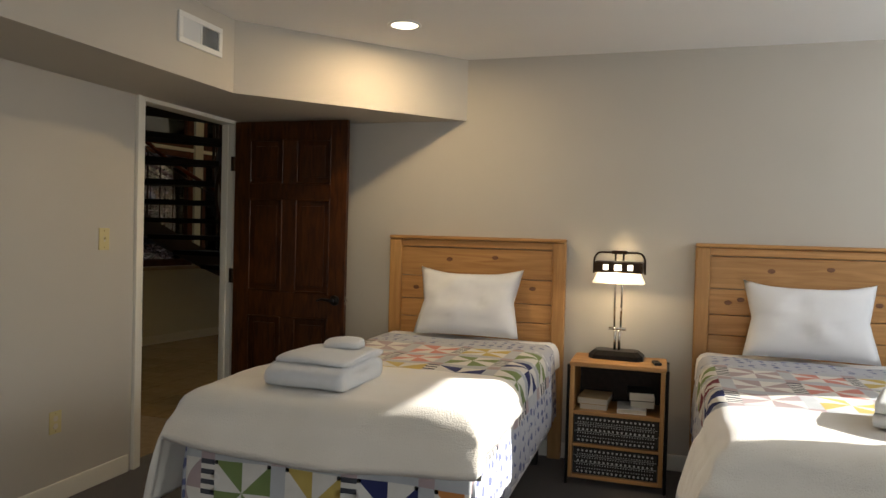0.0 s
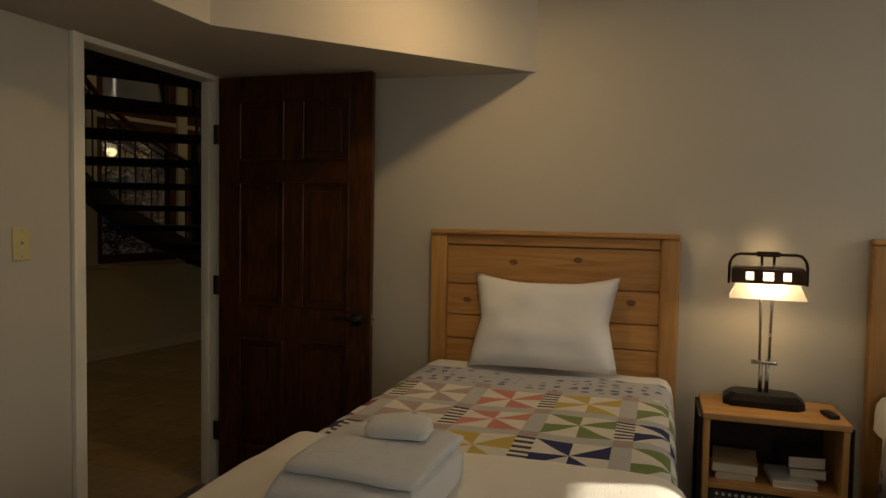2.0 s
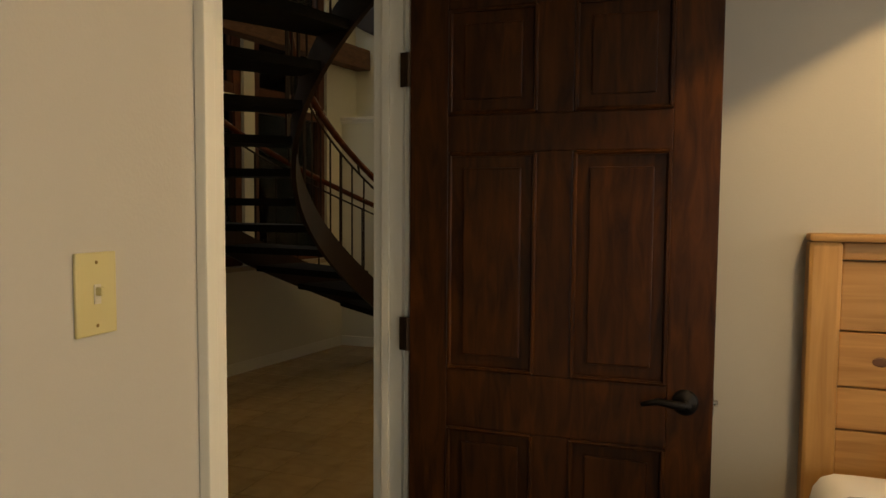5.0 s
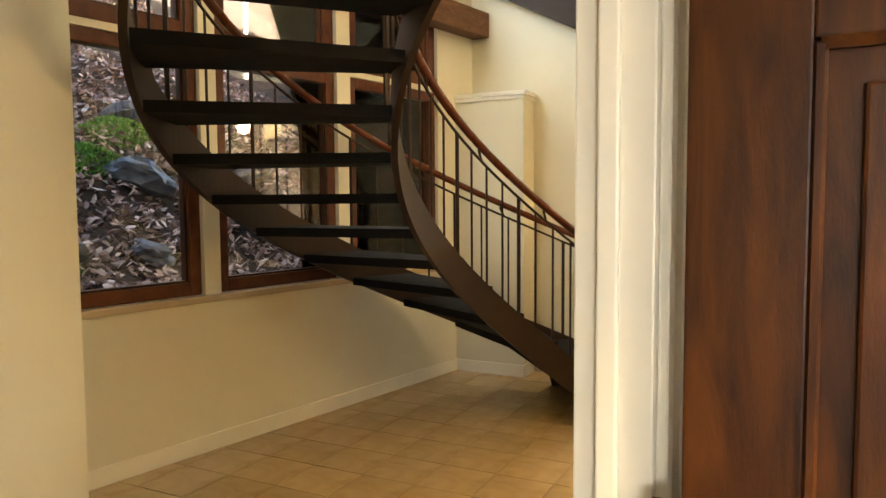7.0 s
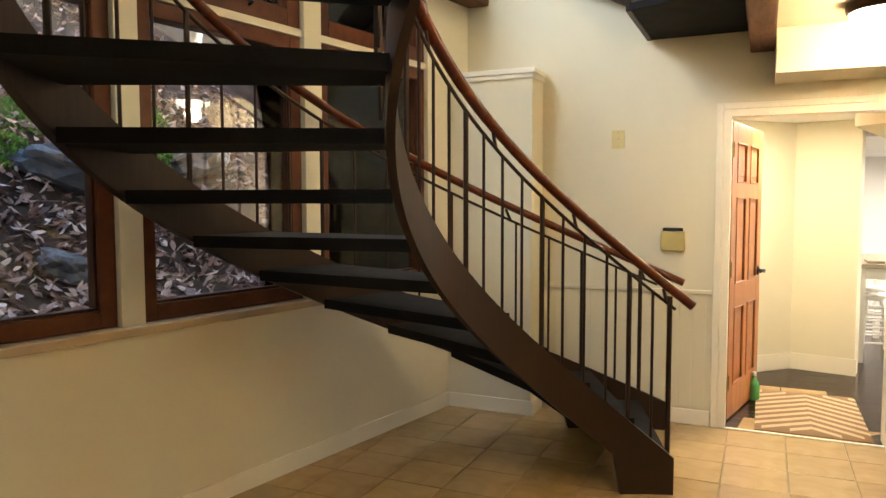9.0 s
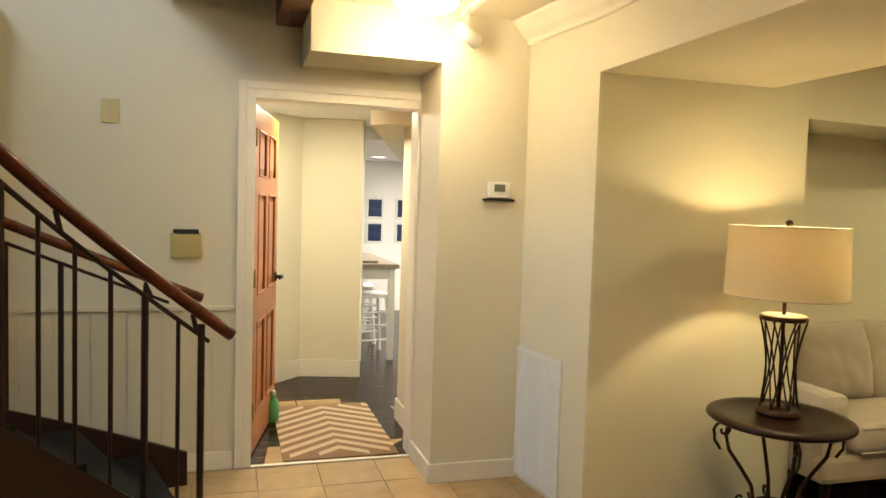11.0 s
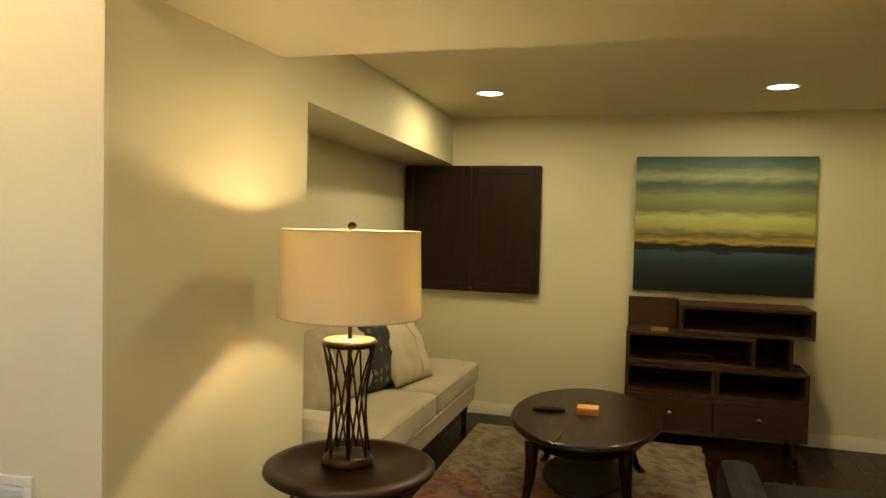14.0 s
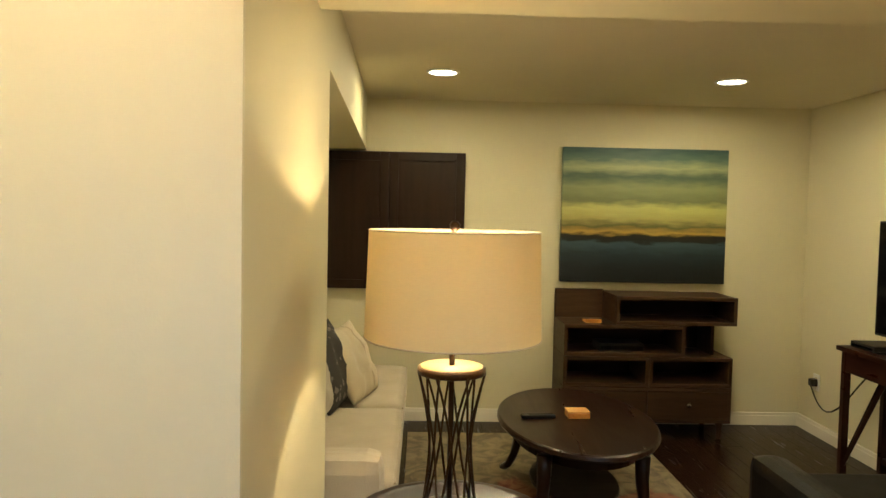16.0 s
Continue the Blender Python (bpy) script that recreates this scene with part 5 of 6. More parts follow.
tagged(part("throw_pillow", bm, STRIPE, None, "", True, pose(0.99, 7.96, 0.65, -26, 0, -14)), "cream striped throw pillow leaning on the sofa", "pillow", "throw pillows")


def coffee_table():
    t = thing("coffee_table", "oval espresso wood coffee table with curved legs", "table", pose(0.63, 6.81, 0))
    bm = bmesh.new()
    lathe(bm, [(0.95, 0.425), (0.985, 0.43), (1.0, 0.44), (0.99, 0.455), (0.97, 0.46)], 64, None, 0.60, 0.385)
    part("top", bm, ESPRESSO, t, "glossy oval top")
    bm = bmesh.new()
    lathe(bm, [(0.80, 0.36), (0.80, 0.425)], 48, None, 0.60, 0.385)
    part("apron", bm, ESPRESSO, t)
    for sx in (-1, 1):
        for sy in (-1, 1):
            bm = bmesh.new()
            pts = [(sx * (0.40 + o), sy * (0.22 + o * 0.6), z) for z, o in ((0.40, 0.0), (0.30, 0.0), (0.20, 0.012), (0.12, 0.035), (0.05, 0.075), (0.012, 0.12))]
            tube(bm, pts, [0.036, 0.032, 0.026, 0.022, 0.02, 0.022], 8)
            part("leg", bm, ESPRESSO, t, smooth=True)
    bm = bmesh.new()
    lathe(bm, [(0.55, 0.13), (0.56, 0.14), (0.55, 0.15)], 40, None, 0.60, 0.385)
    # shelf darkened in its colour for the shade under the top
    part("lower_shelf", bm, WALNUT_IN, t)
    return t


coffee_table()
r = thing("remote_control", "black remote lying on the coffee table", "remote", pose(0.60, 7.00, 0.46, 0, 0, 6))
block("body", (-0.022, -0.085, 0), (0.022, 0.085, 0.018), PLASTIC, r, 0.006)
block("button_pad", (-0.014, -0.07, 0.018), (0.014, 0.05, 0.0195), CHARCOAL, r, 0.001)
b = thing("coaster_box", "small orange wooden coaster box on the coffee table", "box", pose(0.626, 6.80, 0.46, 0, 0, 2))
block("box_body", (-0.045, -0.055, 0), (0.045, 0.055, 0.028), material("orange_wood", (0.62, 0.28, 0.05), (0.5, 0.2, 0.035), 0.45, scale=6, stretch=(1, 8, 8)), b, 0.006)
block("lid", (-0.045, -0.055, 0.029), (0.045, 0.055, 0.036), material("pale_orange_wood", (0.70, 0.40, 0.12), (0.6, 0.3, 0.08), 0.45), b, 0.004)


def rug_material():
    m = bpy.data.materials.new("red_cream_faded_rug")
    m.use_nodes = True
    nodes, link = links(m)
    bsdf = nodes["Principled BSDF"]
    coord, n1, n2, r1, r2, mix = (nodes.new(n) for n in ("ShaderNodeTexCoord", "ShaderNodeTexNoise", "ShaderNodeTexNoise", "ShaderNodeValToRGB", "ShaderNodeValToRGB", "ShaderNodeMix"))
    mapping = nodes.new("ShaderNodeMapping")
    mapping.inputs["Scale"].default_value = (1.2, 2.6, 1)
    n1.inputs["Scale"].default_value, n1.inputs["Detail"].default_value, n1.inputs["Distortion"].default_value = 1.3, 3, 0.6
    n2.inputs["Scale"].default_value, n2.inputs["Detail"].default_value, n2.inputs["Distortion"].default_value = 9, 5, 1.4
    stops = [(0.30, (0.20, 0.155, 0.085)), (0.42, (0.15, 0.115, 0.06)), (0.50, (0.11, 0.075, 0.035)), (0.54, (0.15, 0.018, 0.008)), (0.66, (0.19, 0.032, 0.008)), (0.74, (0.10, 0.035, 0.014)), (0.85, (0.04, 0.035, 0.028))]
    els = r1.color_ramp.elements
    els[0].position, els[0].color, els[1].position, els[1].color = stops[0][0], (*stops[0][1], 1), stops[-1][0], (*stops[-1][1], 1)
    for p, c in stops[1:-1]:
        els.new(p).color = (*c, 1)
    els = r2.color_ramp.elements
    els[0].position, els[0].color, els[1].position, els[1].color = 0.40, (0.022, 0.021, 0.02, 1), 0.60, (0.22, 0.175, 0.10, 1)
    mix.data_type, mix.inputs[0].default_value = "RGBA", 0.42
    link(coord.outputs["Object"], mapping.inputs["Vector"]), link(mapping.outputs["Vector"], n1.inputs["Vector"]), link(coord.outputs["Object"], n2.inputs["Vector"])
    sep, grad, add = nodes.new("ShaderNodeSeparateXYZ"), nodes.new("ShaderNodeMapRange"), nodes.new("ShaderNodeMath")
    grad.inputs["From Min"].default_value, grad.inputs["From Max"].default_value = 1.15, 0.25
    grad.inputs["To Min"].default_value, grad.inputs["To Max"].default_value = -0.15, 0.20
    link(coord.outputs["Object"], sep.inputs["Vector"]), link(sep.outputs["X"], grad.inputs["Value"])
    link(n1.outputs["Fac"], add.inputs[0]), link(grad.outputs["Result"], add.inputs[1])
    link(add.outputs[0], r1.inputs["Fac"]), link(n2.outputs["Fac"], r2.inputs["Fac"]), link(r1.outputs["Color"], mix.inputs[6]), link(r2.outputs["Color"], mix.inputs[7])
    link(mix.outputs[2], bsdf.inputs["Base Color"])
    bsdf.inputs["Roughness"].default_value = 0.95
    bp = nodes.new("ShaderNodeBump")
    bp.inputs["Strength"].default_value, bp.inputs["Distance"].default_value = 0.4, 0.01
    link(n2.outputs["Fac"], bp.inputs["Height"]), link(bp.outputs["Normal"], bsdf.inputs["Normal"])
    return m


rg = block("area_rug", (-0.55, 6.15, 0.0), (1.80, 7.66, 0.012), rug_material(), None, 0.004)
tagged(rg, "faded red and cream area rug under the coffee table", "rug")


def side_table():
    t = thing("side_table", "round dark side table with scrolled iron legs", "table", pose(-0.885, 7.49, 0))
    bm = bmesh.new()
    lathe(bm, [(0.25, 0.565), (0.285, 0.570), (0.297, 0.580), (0.295, 0.592), (0.28, 0.60), (0.245, 0.601), (0.24, 0.598)], 48)
    part("top", bm, ESPRESSO, t, "round dark wooden top with a raised rim", True)
    for k in range(4):
        a = radians(45 + 90 * k + 20)
        c, s = math.cos(a), math.sin(a)

        def P(r, z):
            return (c * r, s * r, z)
        bm = bmesh.new()
        tube(bm, [P(r, z) for r, z in ((0.20, 0.565), (0.215, 0.50), (0.20, 0.43), (0.15, 0.36), (0.10, 0.28), (0.085, 0.20), (0.11, 0.12), (0.17, 0.06), (0.22, 0.03), (0.25, 0.012))], 0.0085, 8)
        scroll = [P(0.225 + 0.045 * (1 - q / 14) * math.cos(q * 0.62 - 0.6), 0.515 + 0.045 * (1 - q / 14) * math.sin(q * 0.62 - 0.6)) for q in range(13)]
        tube(bm, [P(0.235, 0.43)] + [P(0.262, 0.47)] + scroll, 0.0065, 8)
        low = [P(0.14 + 0.04 * (1 - q / 12) * math.cos(q * 0.62 + 2.4), 0.22 + 0.04 * (1 - q / 12) * math.sin(q * 0.62 + 2.4)) for q in range(11)]
        tube(bm, low, 0.006, 8)
        part("scrolled_leg", bm, BRONZE, t, "scrolled wrought iron leg", True)
    bm = bmesh.new()
    ring = [(0.085 * math.cos(q * math.pi / 12), 0.085 * math.sin(q * math.pi / 12), 0.20) for q in range(25)]
    tube(bm, ring, 0.006, 6)
    part("ring", bm, BRONZE, t, smooth=True)
    return t


side_table()


def table_lamp():
    l = thing("table_lamp", "open wire-frame bronze lamp with a drum linen shade", "lamp", pose(-0.885, 7.50, 0.601))
    bm = bmesh.new()
    lathe(bm, [(0.088, 0), (0.09, 0.012), (0.082, 0.022), (0.08, 0.03)], 36)
    part("base", bm, BRONZE, l, "round bronze base", True)
    n = 7
    for k in range(n):
        for s in (-1, 1):
            a0, a1 = 2 * math.pi * k / n, 2 * math.pi * k / n + s * 0.95
            pts = []
            for q in range(9):
                u = q / 8
                a = a0 + (a1 - a0) * u
                rr = 0.078 + 0.016 * u * u - 0.022 * math.sin(math.pi * u)
                pts.append((rr * math.cos(a), rr * math.sin(a), 0.028 + 0.385 * u))
            bm = bmesh.new()
            tube(bm, pts, 0.0038, 6)
            part("wire", bm, BRONZE, l, smooth=True)
    bm = bmesh.new()
    lathe(bm, [(0.088, 0.405), (0.096, 0.408), (0.096, 0.424), (0.09, 0.427)], 36)
    ring = part("top_ring", bm, BRONZE, l, "bronze ring round the wires", True)
    # disc coloured pale as if the bulb lit it
    bm = bmesh.new()
    lathe(bm, [(0.087, 0.4275), (0.087, 0.430), (0.001, 0.430)], 36, cap=False)
    part("disc", bm, DISC_LIT, ring, "metal disc coloured as lit by the bulb", True)
    bm = bmesh.new()
    tube(bm, [(0, 0, 0.02), (0, 0, 0.60)], 0.008, 8)
    tube(bm, [(0, 0, 0.60), (0, 0, 0.81)], 0.003, 6)
    part("stem", bm, BRONZE, l, smooth=True)
    bm = bmesh.new()
    lathe(bm, [(0.246, 0.508), (0.237, 0.806)], 64, cap=False)
    lathe(bm, [(0.2435, 0.508), (0.2345, 0.806)], 64, cap=False)
    shade = part("shade", bm, SHADE, l, "lit cream linen drum shade", True)
    for r, z in ((0.2455, 0.510), (0.2365, 0.804)):
        bm = bmesh.new()
        tube(bm, [(r * math.cos(q * math.pi / 24), r * math.sin(q * math.pi / 24), z) for q in range(49)], 0.0025, 5)
        part("shade_hem", bm, LINEN, shade)
    bm = bmesh.new()
    for q in range(3):
        a = q * 2.094
        tube(bm, [(0, 0, 0.79), (0.235 * math.cos(a), 0.235 * math.sin(a), 0.802)], 0.002, 5)
    part("spider", bm, BRONZE, l)
    bm = bmesh.new()
    lathe(bm, [(0.004, 0.802), (0.014, 0.812), (0.016, 0.823), (0.008, 0.833)], 14)
    part("finial", bm, BRONZE, l, "dark knob finial", True)
    return l


table_lamp()


def shutter_cabinet():
    c = thing("wall_cabinet", "dark brown two-door cabinet set on the wall", "cabinet", pose(LX, 7.30, 0.932))
    w, h = 1.045, 0.945
    block("body", (-0.03, 0, 0), (0, w, h), WALNUT_IN, c, 0.003)
    dk = material("dark_espresso_stain", (0.0247, 0.01235, 0.00715), (0.0169, 0.00845, 0.0052), 0.4, scale=4, stretch=(8, 8, 0.8), bump=0.05)
    for y0, y1 in ((0.0, w / 2 - 0.002), (w / 2 + 0.002, w)):
        d = block("door", (-0.045, y0, 0.0), (-0.031, y1, h), dk, c, 0.003, "dark framed cabinet door")
        f = 0.062
        for lo, hi in (((-0.056, y0, 0), (-0.046, y0 + f, h)), ((-0.056, y1 - f, 0), (-0.046, y1, h)), ((-0.056, y0 + f, 0), (-0.046, y1 - f, f)), ((-0.056, y0 + f, h - f), (-0.046, y1 - f, h))):
            block("frame_rail", lo, hi, dk, d, 0.003)
    block("handle", (-0.075, w - 0.0 - w / 2 - 0.03, 0.02), (-0.056, w / 2 - 0.02 + 0.0, 0.035), CHROME, c, 0.003, "small metal pull")
    return c


shutter_cabinet()
PAINT = band_material("landscape_painting", 2, [(0.0, (0.004, 0.005, 0.005)), (0.10, (0.006, 0.010, 0.012)), (0.20, (0.014, 0.026, 0.034)), (0.275, (0.04, 0.07, 0.085)), (0.29, (0.005, 0.006, 0.005)), (0.325, (0.01, 0.009, 0.004)), (0.35, (0.40, 0.26, 0.05)), (0.395, (0.10, 0.10, 0.03)), (0.44, (0.34, 0.31, 0.10)), (0.52, (0.46, 0.45, 0.15)), (0.57, (0.16, 0.18, 0.08)), (0.66, (0.24, 0.27, 0.13)), (0.74, (0.07, 0.11, 0.08)), (0.80, (0.33, 0.36, 0.19)), (0.86, (0.09, 0.15, 0.12)), (0.93, (0.035, 0.08, 0.08))], 0.04, (1, 1.5, 7), 0.4, 4.5)
pt = thing("canvas_painting", "abstract landscape canvas with green sky and dark water", "painting", pose(LX - 0.002, 5.468, 1.005))
block("canvas", (-0.05, 0, 0), (-0.012, 1.158, 0.935), PAINT, pt, 0.004)
block("stretcher", (-0.012, 0.05, 0.05), (0, 1.108, 0.885), PINE, pt, 0)


def shelf_unit():
    """Staggered open bookcase of offset boxes, with two drawers below."""
    u = thing("staggered_bookcase", "grey walnut staggered bookcase with two drawers", "bookcase", pose(1.73, 5.53, 0))
    d, t = 0.375, 0.022

    def case(name, y0, y1, z0, z1, backs=True):
        block("shelf_board", (0, y0, z1 - t), (d, y1, z1), WALNUT, u, 0.002)
        block("shelf_board", (0, y0, z0), (d, y1, z0 + t), WALNUT, u, 0.002)
        block("side_board", (0.001, y0, z0 + t), (d, y0 + t, z1 - t), WALNUT, u, 0.001)
        block("side_board", (0.001, y1 - t, z0 + t), (d, y1, z1 - t), WALNUT, u, 0.001)
        if backs:
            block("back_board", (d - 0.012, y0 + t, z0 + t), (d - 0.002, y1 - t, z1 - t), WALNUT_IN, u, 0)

    W = 1.12
    case("base", 0.0, W, 0.11, 0.345)
    for k, (a, b) in enumerate(((0.024, W / 2 - 0.004), (W / 2 + 0.004, W - 0.024))):
        dr = block("drawer", (-0.004, a, 0.134), (0.016, b, 0.320), WALNUT, u, 0.003, "walnut drawer front")
        bm = bmesh.new()
        lathe(bm, [(0.008, 0), (0.007, 0.012), (0.017, 0.018), (0.016, 0.026), (0.006, 0.03)], 18, Matrix.Translation((-0.004, (a + b) / 2, 0.235)) @ Matrix.Rotation(radians(-90), 4, "Y"))
        part("knob", bm, CHROME, dr, "round glass-bright knob", True)
    case("row2a", 0.0, 0.55, 0.349, 0.545)
    case("row2b", 0.554, W, 0.349, 0.545)
    case("row3a", 0.32, W, 0.549, 0.755)
    block("upright", (0.12, 0.08, 0.545), (d, 0.102, 0.755), WALNUT, u, 0.002)
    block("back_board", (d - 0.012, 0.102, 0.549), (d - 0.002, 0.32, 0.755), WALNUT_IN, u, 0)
    case("row4", -0.02, 0.78, 0.759, 0.945)
    block("back_panel", (d - 0.03, 0.784, 0.755), (d - 0.002, W, 0.955), WALNUT, u, 0.002)
    for y in (0.06, W - 0.06):
        for x in (0.04, d - 0.05):
            bm = bmesh.new()
            lathe(bm, [(0.014, 0), (0.022, 0.11)], 10, Matrix.Translation((x, y, 0)))
            part("leg", bm, WALNUT, u)
    return u


shelf_unit()
tray = thing("small_tray", "small orange wooden tray on the bookcase", "tray", pose(1.86, 6.44, 0.755))
block("tray_base", (-0.05, -0.055, 0), (0.05, 0.055, 0.012), bpy.data.materials["orange_wood"], tray, 0.003)
block("tray_rim", (-0.05, -0.055, 0.0125), (-0.042, 0.055, 0.024), bpy.data.materials["orange_wood"], tray, 0.002)
box_ = thing("media_box", "black media box on a bookcase shelf", "media box", pose(1.80, 6.10, 0.571))
block("case", (0, 0, 0), (0.2, 0.3, 0.05), PLASTIC, box_, 0.004)
block("front_strip", (-0.002, 0.01, 0.012), (0, 0.29, 0.034), SCREEN, box_, 0)


def tv_console():
    c = thing("tv_console", "dark cherry console table with crossed braces", "console table", pose(0, 0, 0))
    x0, x1, y0, y1 = -0.25, 1.12, 4.90, 5.19
    block("top", (x0, y0, 0.725), (x1 + 0.02, y1 + 0.01, 0.752), CHERRY, c, 0.006)
    block("apron", (x0 + 0.03, y1 - 0.03, 0.61), (x1 - 0.01, y1 - 0.01, 0.725), CHERRY, c, 0.002)
    block("apron", (x1 - 0.035, y0 + 0.02, 0.61), (x1 - 0.015, y1 - 0.03, 0.725), CHERRY, c, 0.002)
    for x in (x0 + 0.02, x1 - 0.05):
        for y in (y0 + 0.01, y1 - 0.045):
            block("leg", (x, y, 0), (x + 0.038, y + 0.038, 0.725), CHERRY, c, 0.004)
    for xa, xb in ((x1 - 0.03, x1 - 0.36), (x0 + 0.04, x0 + 0.36)):
        bm = bmesh.new()
        tube(bm, [(xa, y1 - 0.03, 0.06), (xb, y1 - 0.03, 0.61)], 0.014, 4)
        part("brace", bm, CHERRY, c)
    for y0b in (y0 + 0.03, ):
        bm = bmesh.new()
        tube(bm, [(x1 - 0.03, y1 - 0.04, 0.10), (x1 - 0.03, y0 + 0.04, 0.58)], 0.013, 4)
        part("brace", bm, CHERRY, c)
    block("foot_rail", (x0 + 0.05, y0 + 0.02, 0.08), (x1 - 0.05, y0 + 0.045, 0.115), CHERRY, c, 0.002)
    return c


tv_console()
tv = thing("flat_television", "large black flat television on the console", "television", pose(0.44, 5.03, 0.752))
block("screen_panel", (-0.62, -0.012, 0.075), (0.62, 0.0, 0.715), PLASTIC, tv, 0.006)
block("glass", (-0.608, 0.0005, 0.092), (0.608, 0.003, 0.703), SCREEN, tv, 0)
block("back_cover", (-0.4, -0.06, 0.14), (0.4, -0.013, 0.5), PLASTIC, tv, 0.02)
for s in (-1, 1):
    block("foot", (s * 0.42 - 0.015, -0.10, 0.0), (s * 0.42 + 0.015, 0.11, 0.012), PLASTIC, tv, 0.004)
    block("foot_neck", (s * 0.42 - 0.012, -0.012, 0.0125), (s * 0.42 + 0.012, 0.0, 0.0745), PLASTIC, tv, 0.002)
rc = thing("cable_box", "black cable box on the console", "media box", pose(0.98, 5.02, 0.752))
block("case", (-0.10, -0.08, 0), (0.12, 0.12, 0.035), PLASTIC, rc, 0.005)
block("front_strip", (-0.08, 0.1205, 0.01), (0.1, 0.122, 0.022), SCREEN, rc, 0)
cord = thing("power_cord", "black power cord with a plug in the outlet", "cord")
bm = bmesh.new()
pts = [(1.89, LY + 0.05, 0.36)]
for k in range(1, 15):
    u = k / 14
    pts.append((1.89 - 0.86 * u, LY + 0.05 + 0.06 * math.sin(u * 3), 0.36 + 0.30 * u * u - 0.16 * math.sin(math.pi * min(1, u * 1.3))))
tube(bm, pts, 0.005, 6)
part("cable", bm, PLASTIC, cord, smooth=True)
bm = bmesh.new()
box(bm, (1.865, LY + 0.006, 0.335), (1.915, LY + 0.05, 0.385), 0.008)
part("plug", bm, PLASTIC, cord)


def armchair():
    c = thing("leather_armchair", "black leather armchair facing the television", "armchair", pose(-0.30, 5.64, 0))
    block("seat_base", (-0.32, -0.42, 0.10), (0.36, 0.42, 0.30), LEATHER, c, 0.03)
    block("seat_cushion", (-0.18, -0.40, 0.302), (0.37, 0.40, 0.40), LEATHER, c, 0.05)
    for s in (1, -1):
        block("arm", (-0.36, s * 0.50 - 0.075, 0.10), (0.34, s * 0.50 + 0.075, 0.49), LEATHER, c, 0.055)
    block("backrest", (-0.36, -0.42, 0.302), (-0.19, 0.12, 0.60), LEATHER, c, 0.07)
    block("backrest_wing", (-0.35, 0.125, 0.302), (-0.20, 0.42, 0.47), LEATHER, c, 0.06)
    for x in (-0.28, 0.28):
        for y in (-0.45, 0.45):
            bm = bmesh.new()
            lathe(bm, [(0.016, 0), (0.024, 0.10)], 10, Matrix.Translation((x, y, 0)))
            part("leg", bm, ESPRESSO, c)
    return c


armchair()


# ---- kitchen things ----
def zigzag_rug():
    g = thing("chevron_rug", "tan and cream chevron runner inside the kitchen door", "rug", pose(-2.86, NY + 0.03, 0))
    w, d, n = 0.66, 1.08, 9
    block("backing", (0, 0, 0.001), (w, d, 0.008), cloth("rug_tan", (0.22, 0.125, 0.055)), g, 0.002)
    bm = bmesh.new()
    for k in range(-6, n):
        for half in (0, 1):
            pts = []
            for q in range(9):
                u = q / 8 * 0.5 + half * 0.5
                v = k / n + (u * 1.1 if half == 0 else (1 - u) * 1.1 + 0.02) * 0.42
                pts.append((u * w, v * d))
            lo = [(x, y) for x, y in pts if 0.01 < y < d - 0.066]
            if len(lo) < 2:
                continue
            for (xa, ya), (xb, yb) in zip(lo, lo[1:]):
                v4 = [bm.verts.new((xa, ya, 0.010)), bm.verts.new((xb, yb, 0.010)), bm.verts.new((xb, yb + 0.058, 0.010)), bm.verts.new((xa, ya + 0.058, 0.010))]
                bm.faces.new(v4)
    part("chevron_stripes", bm, cloth("rug_cream", (0.52, 0.40, 0.25)), g, "cream raised stripes")


zigzag_rug()
gb = thing("green_bottle", "green plastic bottle used as a doorstop", "bottle", pose(-2.875, 9.74, 0))
bm = bmesh.new()
lathe(bm, [(0.036, 0), (0.04, 0.01), (0.04, 0.11), (0.03, 0.14), (0.014, 0.16), (0.014, 0.18)], 20)
part("bottle_body", bm, GREEN, gb, smooth=True)
bm = bmesh.new()
lathe(bm, [(0.016, 0.18), (0.016, 0.205), (0.01, 0.21)], 16)
part("cap", bm, WHITE_PAINT, gb, "white cap", True)


def counter_table():
    t = thing("counter_table", "white counter-height table with a weathered grey top", "table", pose(-2.02, 11.42, 0))
    block("top", (-0.06, -0.02, 0.86), (0.36, 1.5, 0.90), GREY_TOP, t, 0.006)
    block("apron", (0.0, 0.03, 0.76), (0.30, 0.05, 0.86), WHITE_PAINT, t, 0.002)
    block("apron", (0.28, 0.05, 0.76), (0.30, 1.44, 0.86), WHITE_PAINT, t, 0.002)
    for x in (-0.03, 0.27):
        for y in (0.02, 1.40):
            block("leg", (x, y, 0), (x + 0.06, y + 0.06, 0.86), WHITE_PAINT, t, 0.006)
    return t


counter_table()


def stool(m):
    s = thing("bar_stool", "white wooden stool under the counter table", "stool", m, "white stools")
    block("seat", (-0.15, -0.15, 0.56), (0.15, 0.15, 0.60), WHITE_PAINT, s, 0.012)
    for x in (-1, 1):
        for y in (-1, 1):
            bm = bmesh.new()
            tube(bm, [(x * 0.16, y * 0.16, 0), (x * 0.12, y * 0.12, 0.56)], 0.018, 6)
            part("leg", bm, WHITE_PAINT, s)
    for z in (0.16, 0.30, 0.42):
        q = 0.155 - z * 0.07
        for y, up in ((-q, 0), (q, 0.03)):
            bm = bmesh.new()
            tube(bm, [(-q, y, z + up), (q, y, z + up)], 0.011, 6)
            part("rung", bm, WHITE_PAINT, s)
    return s


